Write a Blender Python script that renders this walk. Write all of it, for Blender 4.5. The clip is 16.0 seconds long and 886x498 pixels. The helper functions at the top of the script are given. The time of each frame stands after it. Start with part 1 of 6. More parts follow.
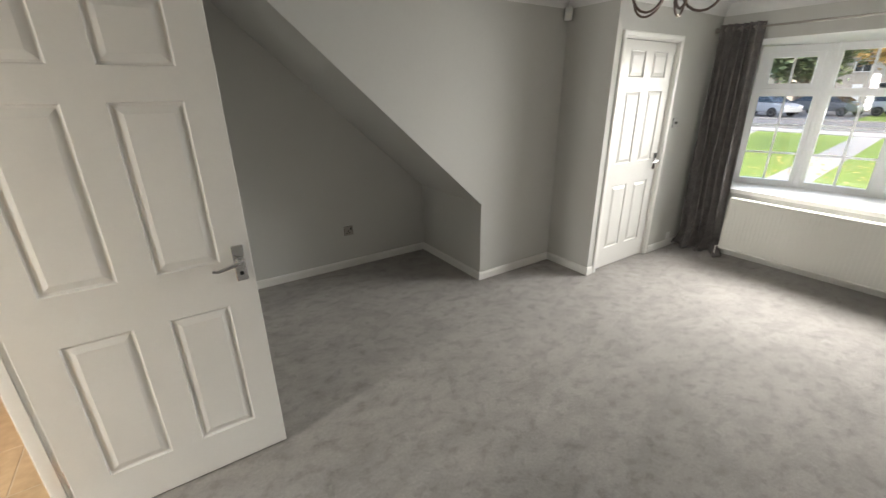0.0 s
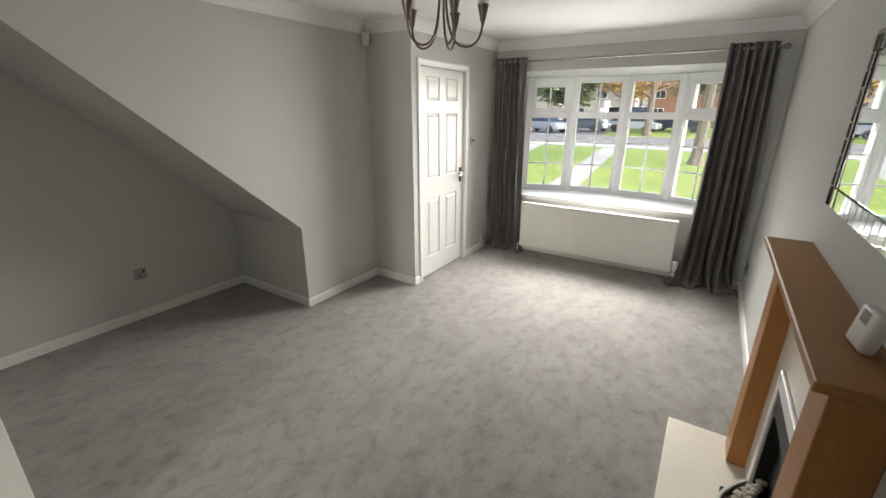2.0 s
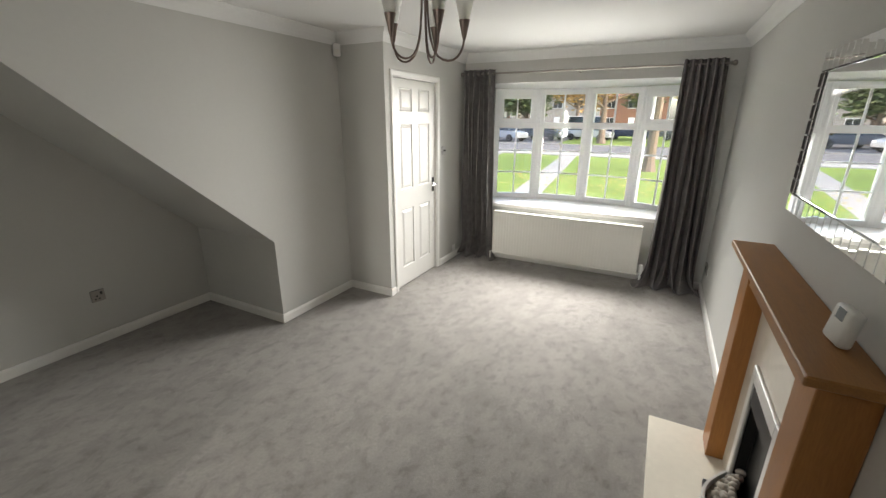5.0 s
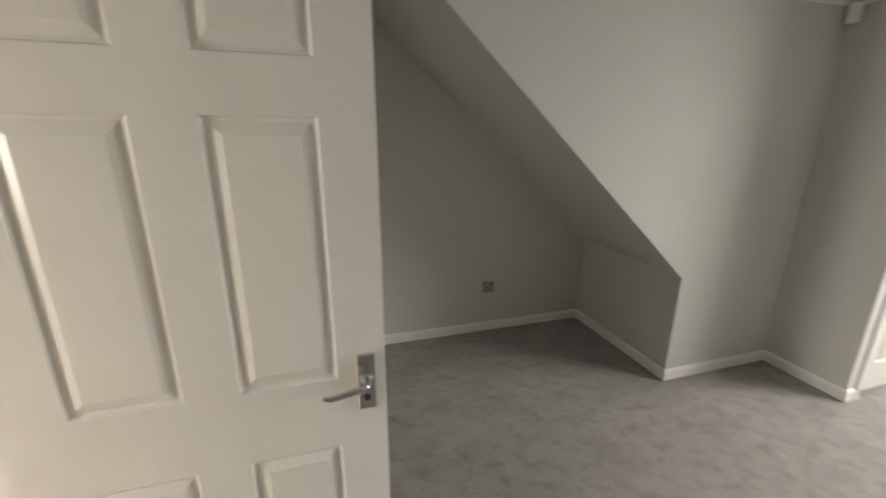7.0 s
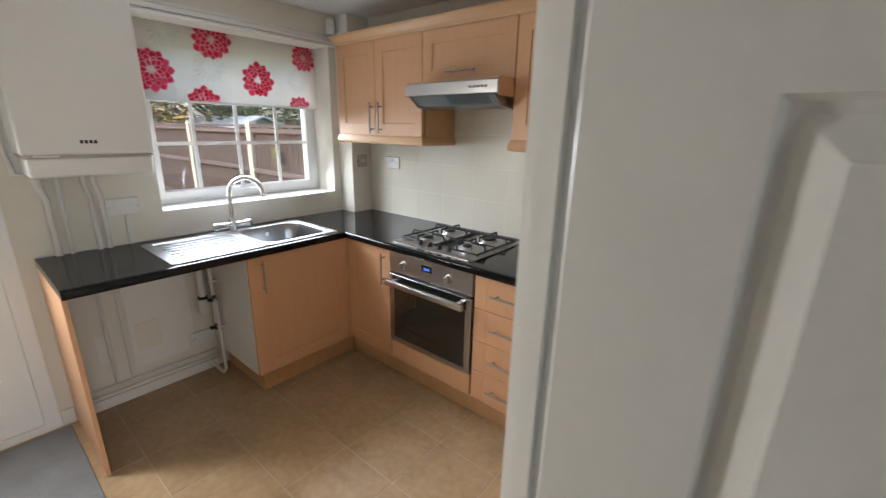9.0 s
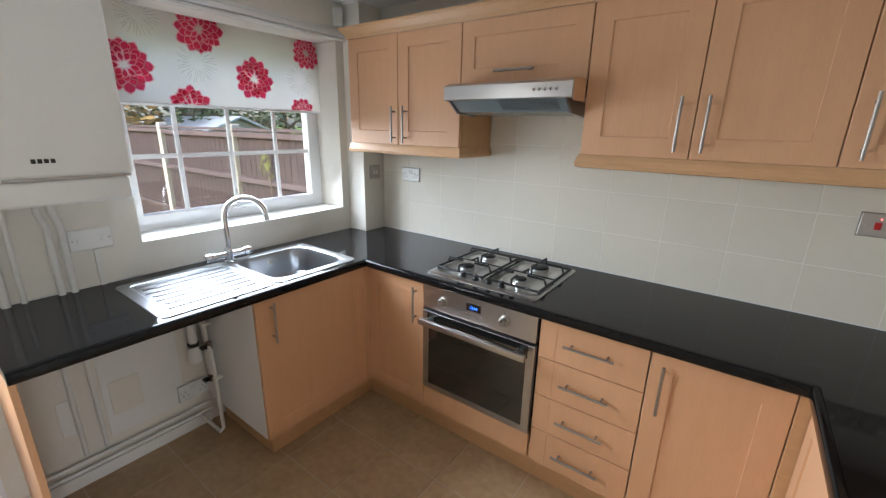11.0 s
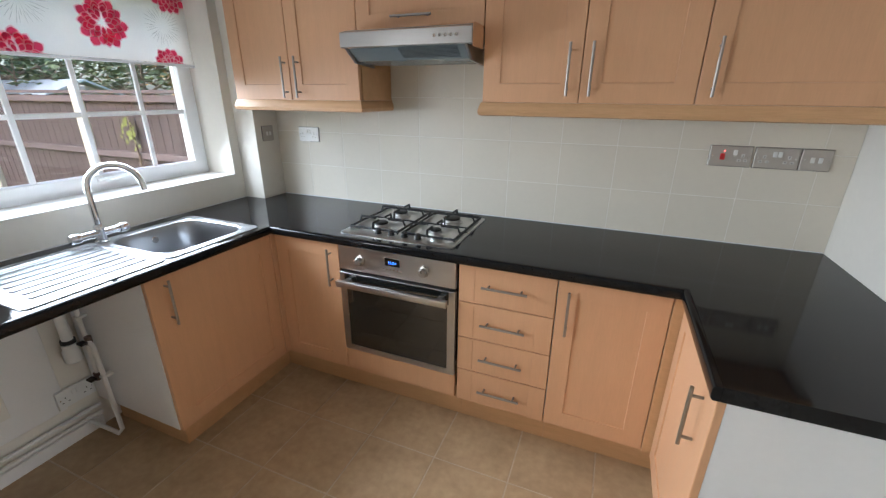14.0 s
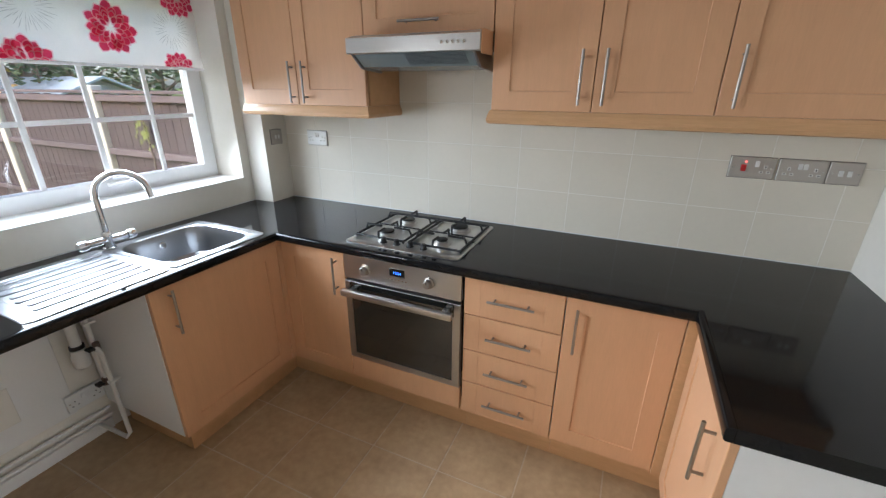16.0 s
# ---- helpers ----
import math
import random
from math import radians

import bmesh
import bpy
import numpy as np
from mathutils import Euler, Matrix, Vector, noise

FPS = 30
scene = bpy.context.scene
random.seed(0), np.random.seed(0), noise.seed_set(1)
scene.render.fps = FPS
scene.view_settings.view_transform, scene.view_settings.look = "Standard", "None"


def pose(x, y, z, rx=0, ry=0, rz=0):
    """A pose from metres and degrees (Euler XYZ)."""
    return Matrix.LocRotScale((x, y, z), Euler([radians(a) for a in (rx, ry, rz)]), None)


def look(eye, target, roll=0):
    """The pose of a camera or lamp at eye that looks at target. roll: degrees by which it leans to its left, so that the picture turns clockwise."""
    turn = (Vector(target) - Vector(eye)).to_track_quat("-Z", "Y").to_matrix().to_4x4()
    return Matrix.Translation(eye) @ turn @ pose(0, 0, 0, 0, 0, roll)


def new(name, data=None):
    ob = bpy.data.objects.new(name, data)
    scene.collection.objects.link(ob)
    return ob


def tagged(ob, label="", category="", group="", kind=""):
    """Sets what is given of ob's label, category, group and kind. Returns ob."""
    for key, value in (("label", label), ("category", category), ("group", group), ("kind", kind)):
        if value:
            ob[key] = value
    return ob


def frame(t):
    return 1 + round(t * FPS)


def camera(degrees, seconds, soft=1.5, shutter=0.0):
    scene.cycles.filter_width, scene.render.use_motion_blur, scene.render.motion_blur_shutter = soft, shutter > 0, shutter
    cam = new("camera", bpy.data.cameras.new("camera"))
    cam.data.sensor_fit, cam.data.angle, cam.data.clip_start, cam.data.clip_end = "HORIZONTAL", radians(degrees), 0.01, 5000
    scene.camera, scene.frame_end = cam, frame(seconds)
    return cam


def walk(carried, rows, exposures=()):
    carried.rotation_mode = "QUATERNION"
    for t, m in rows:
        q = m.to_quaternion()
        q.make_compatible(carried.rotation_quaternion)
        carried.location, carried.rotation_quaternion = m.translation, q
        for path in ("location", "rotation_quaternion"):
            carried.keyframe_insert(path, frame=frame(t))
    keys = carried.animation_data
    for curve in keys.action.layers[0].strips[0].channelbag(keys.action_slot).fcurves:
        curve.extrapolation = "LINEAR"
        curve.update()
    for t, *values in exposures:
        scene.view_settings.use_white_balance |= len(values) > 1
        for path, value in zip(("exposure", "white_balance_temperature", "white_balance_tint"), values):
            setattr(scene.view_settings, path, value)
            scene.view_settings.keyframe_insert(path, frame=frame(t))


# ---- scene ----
cam = camera(94.5, 16.0, soft=1.3, shutter=0.3)
PATH = [
    (0, (-0.014, 0.022, 1.592), (1.021, 1.572, 0.869), -0.6),
    (0.5, (0.007, 0.007, 1.594), (1.227, 1.43, 0.894), -0.3),
    (1, (0.034, -0.017, 1.591), (1.412, 1.265, 0.916), -0.1),
    (1.5, (0.055, -0.04, 1.6), (1.545, 1.118, 0.938), 0.1),
    (2, (0.068, -0.057, 1.609), (1.657, 0.969, 0.959), 0.2),
    (2.5, (0.078, -0.061, 1.614), (1.734, 0.859, 0.974), 0.3),
    (3, (0.096, -0.076, 1.614), (1.802, 0.758, 0.985), 0.3),
    (3.2, (0.091, -0.068, 1.622), (1.813, 0.733, 0.993), 0.3),
    (5.3, (0.008, 0.102, 1.625), (1.676, 1.029, 1.023), 0.3),
    (5.5, (0.026, 0.182, 1.59), (1.653, 1.184, 1.0), 0.4),
    (6, (0.138, 0.41, 1.563), (1.555, 1.695, 0.979), 0.4),
    (6.5, (0.192, 0.574, 1.563), (1.284, 2.15, 0.992), 0.2),
    (6.6, (0.174, 0.633, 1.561), (1.151, 2.28, 0.985), 0.3),
    (7, (0.067, 0.851, 1.547), (0.637, 2.681, 0.977), 0.4),
    (7.5, (-0.064, 1.05, 1.583), (-0.037, 2.966, 1.012), 0.5),
    (8, (-0.188, 1.249, 1.559), (-0.745, 3.09, 1.01), 1.5),
    (8.5, (-0.29, 1.352, 1.545), (-1.242, 3.022, 0.99), 1.1),
    (8.8, (-0.376, 1.395, 1.547), (-1.517, 2.937, 0.981), 1.2),
    (9, (-0.438, 1.42, 1.543), (-1.66, 2.9, 0.981), 1.2),
    (9.2, (-0.502, 1.45, 1.537), (-1.79, 2.876, 0.984), 1.1),
    (11.3, (-0.969, 1.525, 1.59), (-2.055, 3.111, 1.037), 1.1),
    (11.5, (-0.967, 1.512, 1.579), (-2.019, 3.124, 1.036), 1.0),
    (12, (-0.982, 1.482, 1.573), (-1.91, 3.165, 1.018), 0.9),
    (12.5, (-0.98, 1.472, 1.552), (-1.832, 3.188, 0.976), 0.6),
    (13, (-0.983, 1.475, 1.538), (-1.761, 3.21, 0.918), 0.5),
    (13.5, (-0.982, 1.482, 1.524), (-1.717, 3.22, 0.863), 0.4),
    (14, (-0.984, 1.484, 1.521), (-1.689, 3.22, 0.82), 0.4),
    (14.5, (-0.981, 1.49, 1.532), (-1.671, 3.222, 0.807), 0.3),
    (15, (-0.979, 1.5, 1.549), (-1.667, 3.232, 0.82), 0.3),
    (15.5, (-0.978, 1.521, 1.567), (-1.686, 3.244, 0.839), 0.4),
    (16, (-0.978, 1.555, 1.576), (-1.74, 3.255, 0.848), 0.4),
]
walk(cam, [(t, look(eye, target, roll)) for t, eye, target, roll in PATH],
     [(0, 2.98, 6500, 9), (6.0, 2.98, 6550, 9), (7.0, 3.05, 6750, 10), (7.6, 3.2, 6700, 10), (8.1, 2.42, 6000, 10), (8.6, 2.40, 6050, 10), (9.2, 2.2, 6000, 10), (11.5, 2.38, 5650, 9), (16.0, 2.38, 5600, 9)])

# ---- world and light ----
world = bpy.data.worlds.new("world")
scene.world = world
world.use_nodes = True
wn = world.node_tree.nodes
sky = wn.new("ShaderNodeTexSky")
sky.sky_type, sky.sun_disc = "NISHITA", False
sky.sun_elevation, sky.sun_rotation = radians(39), radians(190)
sky.dust_density, sky.ozone_density = 3.0, 1.0
wn["Background"].inputs["Strength"].default_value = 0.092
world.node_tree.links.new(sky.outputs["Color"], wn["Background"].inputs["Color"])
sun_data = bpy.data.lights.new("sun", "SUN")
sun_data.energy, sun_data.angle, sun_data.color = 0.42, radians(20), (1.0, 0.96, 0.9)
sun = new("sun", sun_data)
sun.matrix_world = look((0, 0, 20), (1.5, 8.5, 13.0))


def fill_lamp(name, at, way, width, height, watts, spread=150, colour=(1.0, 0.97, 0.92)):
    """An added area lamp in an opening, standing in for sky light or bounce."""
    d = bpy.data.lights.new(name, "AREA")
    d.shape, d.size, d.size_y, d.energy, d.spread = "RECTANGLE", width, height, watts, radians(spread)
    d.color = colour
    ob = new(name, d)
    ob.matrix_world = look(at, Vector(at) + Vector(way))
    return ob


# Added on top of the world sky; side and bounce lamps fill dim walls.
fill_lamp("bay_daylight", (4.93, 0.85, 1.60), (-0.74, 0, -0.67), 1.3, 0.7, 5.7, 84)
fill_lamp("bay_daylight_side", (4.90, 0.75, 1.40), (-0.90, 0.42, -0.10), 1.1, 0.8, 1.45, 60)
fill_lamp("bay_bounce", (4.88, 0.85, 1.0), (-0.74, 0, 0.67), 1.4, 0.5, 0.6, 58)
fill_lamp("kitchen_window_daylight", (-3.16, 2.72, 1.40), (0.80, 0.0, -0.6), 1.08, 0.5, 3.3, 112, (0.92, 0.97, 1.0))
fill_lamp("kitchen_window_bounce", (-3.16, 2.52, 1.30), (0.85, -0.2, 0.32), 0.65, 0.4, 1.3, 130, (0.95, 0.98, 1.0))
fill_lamp("back_door_daylight", (-3.09, 0.95, 1.45), (0.80, 0.12, -0.45), 0.25, 0.85, 4.3, 130, (1.0, 0.95, 0.87))


# ---- materials ----
def mat(name, base, rough=0.6, metal=0.0, vary=0.06, scale=8.0, fine=60.0, bump=0.0, bump_scale=120.0, spec=0.5, coat=0.0, stretch=(1, 1, 1), shade=None, per_piece=0.0):
    """A principled surface with variation at two scales and fine relief, in metres."""
    m = bpy.data.materials.new(name)
    m.use_nodes = True
    nt = m.node_tree
    n, l = nt.nodes, nt.links
    b = n["Principled BSDF"]
    b.inputs["Roughness"].default_value = rough
    b.inputs["Metallic"].default_value = metal
    b.inputs["Specular IOR Level"].default_value = spec
    b.inputs["Coat Weight"].default_value = coat
    geo = n.new("ShaderNodeNewGeometry")
    mp = n.new("ShaderNodeMapping")
    mp.inputs["Scale"].default_value = stretch
    l.new(geo.outputs["Position"], mp.inputs["Vector"])
    big, small = n.new("ShaderNodeTexNoise"), n.new("ShaderNodeTexNoise")
    for node, sc in ((big, scale), (small, fine)):
        node.inputs["Scale"].default_value = sc
        node.inputs["Detail"].default_value = 4
        l.new(mp.outputs["Vector"], node.inputs["Vector"])
    add = n.new("ShaderNodeMath")
    add.operation = "ADD"
    l.new(big.outputs["Fac"], add.inputs[0])
    l.new(small.outputs["Fac"], add.inputs[1])
    ramp = n.new("ShaderNodeMapRange")
    ramp.inputs["From Min"].default_value, ramp.inputs["From Max"].default_value = 0.6, 1.4
    l.new(add.outputs[0], ramp.inputs["Value"])
    mix = n.new("ShaderNodeMix")
    mix.data_type = "RGBA"
    other = shade or [c * (1 - 2 * vary) for c in base]
    lift = [min(1, c * (1 + vary)) for c in base]
    mix.inputs["A"].default_value = (*other, 1)
    mix.inputs["B"].default_value = (*lift, 1)
    l.new(ramp.outputs["Result"], mix.inputs["Factor"])
    last = mix.outputs["Result"]
    if per_piece:
        info, hsv = n.new("ShaderNodeObjectInfo"), n.new("ShaderNodeHueSaturation")
        rng = n.new("ShaderNodeMapRange")
        rng.inputs["To Min"].default_value, rng.inputs["To Max"].default_value = 1 - per_piece, 1 + per_piece
        l.new(info.outputs["Random"], rng.inputs["Value"])
        l.new(rng.outputs["Result"], hsv.inputs["Value"])
        l.new(last, hsv.inputs["Color"])
        last = hsv.outputs["Color"]
    l.new(last, b.inputs["Base Color"])
    rr = n.new("ShaderNodeMapRange")
    rr.inputs["To Min"].default_value, rr.inputs["To Max"].default_value = rough - min(0.06, rough * 0.3), min(1, rough + min(0.06, rough * 0.3))
    l.new(big.outputs["Fac"], rr.inputs["Value"])
    l.new(rr.outputs["Result"], b.inputs["Roughness"])
    if bump:
        bn, bp = n.new("ShaderNodeTexNoise"), n.new("ShaderNodeBump")
        bn.inputs["Scale"].default_value = bump_scale
        bn.inputs["Detail"].default_value = 3
        bp.inputs["Strength"].default_value = min(1, bump)
        bp.inputs["Distance"].default_value = 0.004
        l.new(mp.outputs["Vector"], bn.inputs["Vector"])
        l.new(bn.outputs["Fac"], bp.inputs["Height"])
        l.new(bp.outputs["Normal"], b.inputs["Normal"])
    return m


def glass_mat(name, rough=0.0, tint=(1, 1, 1)):
    m = bpy.data.materials.new(name)
    m.use_nodes = True
    b = m.node_tree.nodes["Principled BSDF"]
    b.inputs["Base Color"].default_value = (*tint, 1)
    b.inputs["Transmission Weight"].default_value = 1
    b.inputs["Roughness"].default_value = rough
    b.inputs["IOR"].default_value = 1.45
    return m


def glow_mat(name, colour, strength):
    m = bpy.data.materials.new(name)
    m.use_nodes = True
    b = m.node_tree.nodes["Principled BSDF"]
    b.inputs["Base Color"].default_value = (*colour, 1)
    b.inputs["Emission Color"].default_value = (*colour, 1)
    b.inputs["Emission Strength"].default_value = strength
    return m


def cloth_mat(name, base, shade, through_light):
    """Thin cloth that lets part of the light through."""
    m = mat(name, base, 0.9, vary=0.05, scale=5, fine=300, bump=0.3, bump_scale=900, shade=shade)
    nt = m.node_tree
    tr, mx = nt.nodes.new("ShaderNodeBsdfTranslucent"), nt.nodes.new("ShaderNodeMixShader")
    b, out = nt.nodes["Principled BSDF"], nt.nodes["Material Output"]
    src = b.inputs["Base Color"].links[0].from_socket
    nt.links.new(src, tr.inputs["Color"])
    mx.inputs["Fac"].default_value = through_light
    nt.links.new(b.outputs["BSDF"], mx.inputs[1])
    nt.links.new(tr.outputs["BSDF"], mx.inputs[2])
    nt.links.new(mx.outputs["Shader"], out.inputs["Surface"])
    return m


def carpet_mat():
    """Cut-pile carpet: tufts, and patches where the pile has been brushed or trodden the other way."""
    m = mat("grey_carpet", (0.365, 0.342, 0.322), 0.95, vary=0.05, scale=70, fine=240, bump=1.0, bump_scale=240, spec=0.1, shade=(0.265, 0.247, 0.233))
    nt = m.node_tree
    n, l = nt.nodes, nt.links
    b = n["Principled BSDF"]
    geo = n.new("ShaderNodeNewGeometry")
    last = b.inputs["Base Color"].links[0].from_socket
    for sc, stretch, turn, lo, hi, dark, dist in ((1.8, (1, 1.6, 1), 35, 0.42, 0.60, 0.90, 0.2), (5.5, (1, 1.5, 1), -25, 0.46, 0.62, 0.86, 0.2), (13.0, (1, 1.3, 1), 60, 0.51, 0.66, 0.80, 0.12)):
        mp, no, rg, mx = n.new("ShaderNodeMapping"), n.new("ShaderNodeTexNoise"), n.new("ShaderNodeMapRange"), n.new("ShaderNodeMix")
        mp.inputs["Scale"].default_value = stretch
        mp.inputs["Rotation"].default_value = (0, 0, radians(turn))
        no.inputs["Scale"].default_value, no.inputs["Detail"].default_value, no.inputs["Distortion"].default_value = sc, 5, dist
        rg.inputs["From Min"].default_value, rg.inputs["From Max"].default_value = lo, hi
        mx.data_type, mx.blend_type = "RGBA", "MULTIPLY"
        mx.inputs["B"].default_value = (dark, dark, dark, 1)
        l.new(geo.outputs["Position"], mp.inputs["Vector"])
        l.new(mp.outputs["Vector"], no.inputs["Vector"])
        l.new(no.outputs["Fac"], rg.inputs["Value"])
        l.new(rg.outputs["Result"], mx.inputs["Factor"])
        l.new(last, mx.inputs["A"])
        last = mx.outputs["Result"]
    l.new(last, b.inputs["Base Color"])
    b.inputs["Sheen Weight"].default_value = 0.3
    return m


GREY_WALL = mat("grey_emulsion", (0.56, 0.556, 0.53), 0.8, vary=0.012, scale=2, fine=40, bump=0.12, bump_scale=350)
CREAM_WALL = mat("cream_emulsion", (0.77, 0.735, 0.655), 0.8, vary=0.015, scale=3, fine=40, bump=0.12, bump_scale=350)
CEILING = mat("ceiling_white", (0.78, 0.78, 0.77), 0.9, vary=0.01, scale=2, fine=60, bump=0.1, bump_scale=300)
GLOSS = mat("white_gloss_paint", (0.80, 0.79, 0.76), 0.32, vary=0.012, scale=5, fine=90, bump=0.06, bump_scale=160)
UPVC = mat("white_upvc", (0.87, 0.88, 0.89), 0.3, vary=0.01, scale=4, fine=40)
CARPET = carpet_mat()
BEECH = mat("beech_laminate", (0.655, 0.374, 0.205), 0.42, vary=0.03, scale=5, fine=45, bump=0.05, bump_scale=200, stretch=(6, 6, 0.5), shade=(0.605, 0.35, 0.19))
BEECH_FLAT = mat("beech_trim", (0.62, 0.365, 0.19), 0.42, vary=0.03, scale=5, fine=45, stretch=(0.5, 6, 6), shade=(0.52, 0.315, 0.145))
WORKTOP = mat("black_worktop", (0.008, 0.0082, 0.009), 0.07, vary=0.25, scale=30, fine=500, spec=0.25, shade=(0.005, 0.005, 0.0055))
STEEL = mat("stainless_steel", (0.56, 0.55, 0.54), 0.30, 1.0, vary=0.03, scale=4, fine=120, stretch=(1, 8, 8))
SINK_STEEL = mat("satin_sink_steel", (0.34, 0.345, 0.355), 0.31, 1.0, vary=0.03, scale=4, fine=120, stretch=(8, 1, 8))
CHROME = mat("chrome", (0.72, 0.72, 0.73), 0.1, 1.0, vary=0.02)
NICKEL = mat("brushed_nickel", (0.37, 0.345, 0.315), 0.40, 1.0, vary=0.04)
DARK_METAL = mat("dark_bronze_metal", (0.20, 0.155, 0.135), 0.35, 0.9, vary=0.05)
IRON = mat("black_enamel", (0.007, 0.007, 0.007), 0.5, vary=0.1)
BLACK = mat("black_plastic", (0.012, 0.012, 0.013), 0.45, vary=0.1)
OVEN_GLASS = mat("oven_glass", (0.012, 0.013, 0.012), 0.04, vary=0.05, spec=1.0, coat=0.6)
FLOOR_TILE = mat("brown_floor_tile", (0.49, 0.35, 0.205), 0.36, vary=0.1, scale=6, fine=28, bump=0.12, bump_scale=120, shade=(0.37, 0.255, 0.142), per_piece=0.05)
GROUT = mat("pale_grout", (0.55, 0.44, 0.315), 0.9, vary=0.1)
WALL_TILE = mat("cream_wall_tile", (0.755, 0.705, 0.60), 0.24, vary=0.012, scale=6, fine=50, bump=0.05, bump_scale=30, per_piece=0.012)
WALL_GROUT = mat("white_grout", (0.86, 0.83, 0.76), 0.9, vary=0.04)
WHITE_BOARD = mat("white_melamine", (0.80, 0.81, 0.82), 0.35, vary=0.01)
WHITE_METAL = mat("white_enamel", (0.80, 0.80, 0.78), 0.3, vary=0.01)
RAD_PAINT = mat("cream_radiator_paint", (0.76, 0.75, 0.70), 0.35, vary=0.012)
PIPE = mat("white_pipe", (0.76, 0.75, 0.71), 0.4, vary=0.03)
COPPER = mat("copper_pipe", (0.55, 0.30, 0.18), 0.35, 0.9, vary=0.15)
CURTAIN = mat("grey_velvet", (0.185, 0.172, 0.168), 0.75, vary=0.22, scale=14, fine=90, bump=0.4, bump_scale=300, spec=0.3, shade=(0.105, 0.096, 0.096))
OAK = mat("oak_veneer", (0.40, 0.175, 0.042), 0.46, vary=0.06, scale=4, fine=40, bump=0.08, bump_scale=150, stretch=(7, 7, 0.6), shade=(0.29, 0.115, 0.026))
OAK_TOP = mat("oak_mantel", (0.36, 0.165, 0.043), 0.50, vary=0.06, scale=4, fine=40, bump=0.08, bump_scale=150, stretch=(0.6, 7, 7), shade=(0.25, 0.115, 0.032))
MARBLE = mat("cream_marble", (0.82, 0.77, 0.67), 0.25, vary=0.03, scale=5, fine=30)
PEBBLE = mat("grey_pebble", (0.42, 0.38, 0.33), 0.8, vary=0.12, scale=20, fine=90, bump=0.2, per_piece=0.15)
MIRROR = mat("mirror_silver", (0.88, 0.89, 0.89), 0.015, 1.0, vary=0.0)
DRY_LEAF = mat("fallen_leaf", (0.55, 0.42, 0.14), 0.8, vary=0.2)
GLASS = glass_mat("window_glass")
FROST = glass_mat("frosted_glass", 0.45, (0.95, 0.95, 0.92))
MAT_GREY = mat("grey_doormat", (0.25, 0.26, 0.28), 0.95, vary=0.15, scale=6, fine=200, bump=0.8, bump_scale=500)
STICKER = mat("plastic_white", (0.78, 0.78, 0.76), 0.4, vary=0.01)
SCREEN = mat("lcd_grey", (0.30, 0.33, 0.35), 0.2, vary=0.02)
BLUE_GLOW = glow_mat("blue_display", (0.06, 0.20, 1.0), 0.6)
NEON = glow_mat("red_neon", (1.0, 0.10, 0.08), 1.2)
PLATE = mat("satin_nickel_plate", (0.50, 0.465, 0.42), 0.45, 0.5, vary=0.03, scale=6, fine=120, stretch=(1, 8, 8))
SATIN = mat("satin_silver", (0.72, 0.71, 0.69), 0.42, 0.35, vary=0.02)
RED = mat("red_switch", (0.55, 0.02, 0.02), 0.3, vary=0.02)
BLIND = cloth_mat("blind_cloth", (0.94, 0.92, 0.87), (0.88, 0.86, 0.81), 0.88)
BLIND_RED = cloth_mat("blind_red_print", (0.88, 0.12, 0.27), (0.78, 0.09, 0.20), 0.8)
BLIND_PINK = cloth_mat("blind_pink_print", (0.97, 0.66, 0.70), (0.93, 0.52, 0.58), 0.8)
BLIND_GREY = cloth_mat("blind_grey_print", (0.70, 0.68, 0.64), (0.64, 0.62, 0.58), 0.8)
FENCE = mat("brown_fence_board", (0.085, 0.056, 0.052), 0.8, vary=0.25, scale=5, fine=60, bump=0.4, bump_scale=60, stretch=(4, 4, 0.5), per_piece=0.06)
FENCE_RAIL = mat("weathered_fence_rail", (0.14, 0.10, 0.097), 0.85, vary=0.2, scale=5, fine=60, bump=0.4, bump_scale=60, stretch=(0.5, 4, 4), per_piece=0.1)
POST = mat("pale_concrete_post", (0.60, 0.53, 0.43), 0.9, vary=0.08, scale=12, fine=90, bump=0.3)
GRASS = mat("lawn_grass", (0.155, 0.215, 0.028), 0.9, vary=0.25, scale=1.2, fine=30, bump=0.6, bump_scale=80, shade=(0.115, 0.16, 0.018))
ROAD = mat("asphalt", (0.15, 0.142, 0.135), 0.85, vary=0.1, scale=2, fine=80, bump=0.3, bump_scale=200)
PAVE = mat("concrete_path", (0.33, 0.31, 0.28), 0.85, vary=0.08, scale=3, fine=50, bump=0.2)
BARK = mat("bark", (0.22, 0.16, 0.115), 0.95, vary=0.25, scale=10, fine=60, bump=0.8, bump_scale=40, stretch=(1, 1, 0.3))
LEAF_GREEN = mat("dark_green_leaves", (0.13, 0.165, 0.07), 0.7, vary=0.3, scale=3, fine=20)
LEAF_GOLD = mat("autumn_leaves", (0.46, 0.28, 0.08), 0.7, vary=0.3, scale=3, fine=20, shade=(0.25, 0.16, 0.05))
BRICK = mat("red_brick_wall", (0.30, 0.15, 0.10), 0.9, vary=0.15, scale=4, fine=60, bump=0.3)
RENDER_WALL = mat("pale_house_render", (0.45, 0.41, 0.36), 0.9, vary=0.05)
ROOF = mat("roof_tiles", (0.22, 0.12, 0.09), 0.9, vary=0.15, scale=6, fine=60, bump=0.4)
CAR_GREY = mat("grey_car_paint", (0.20, 0.20, 0.21), 0.25, 0.4, vary=0.03, coat=0.5)
CAR_WHITE = mat("white_van_paint", (0.48, 0.48, 0.49), 0.25, vary=0.02, coat=0.5)
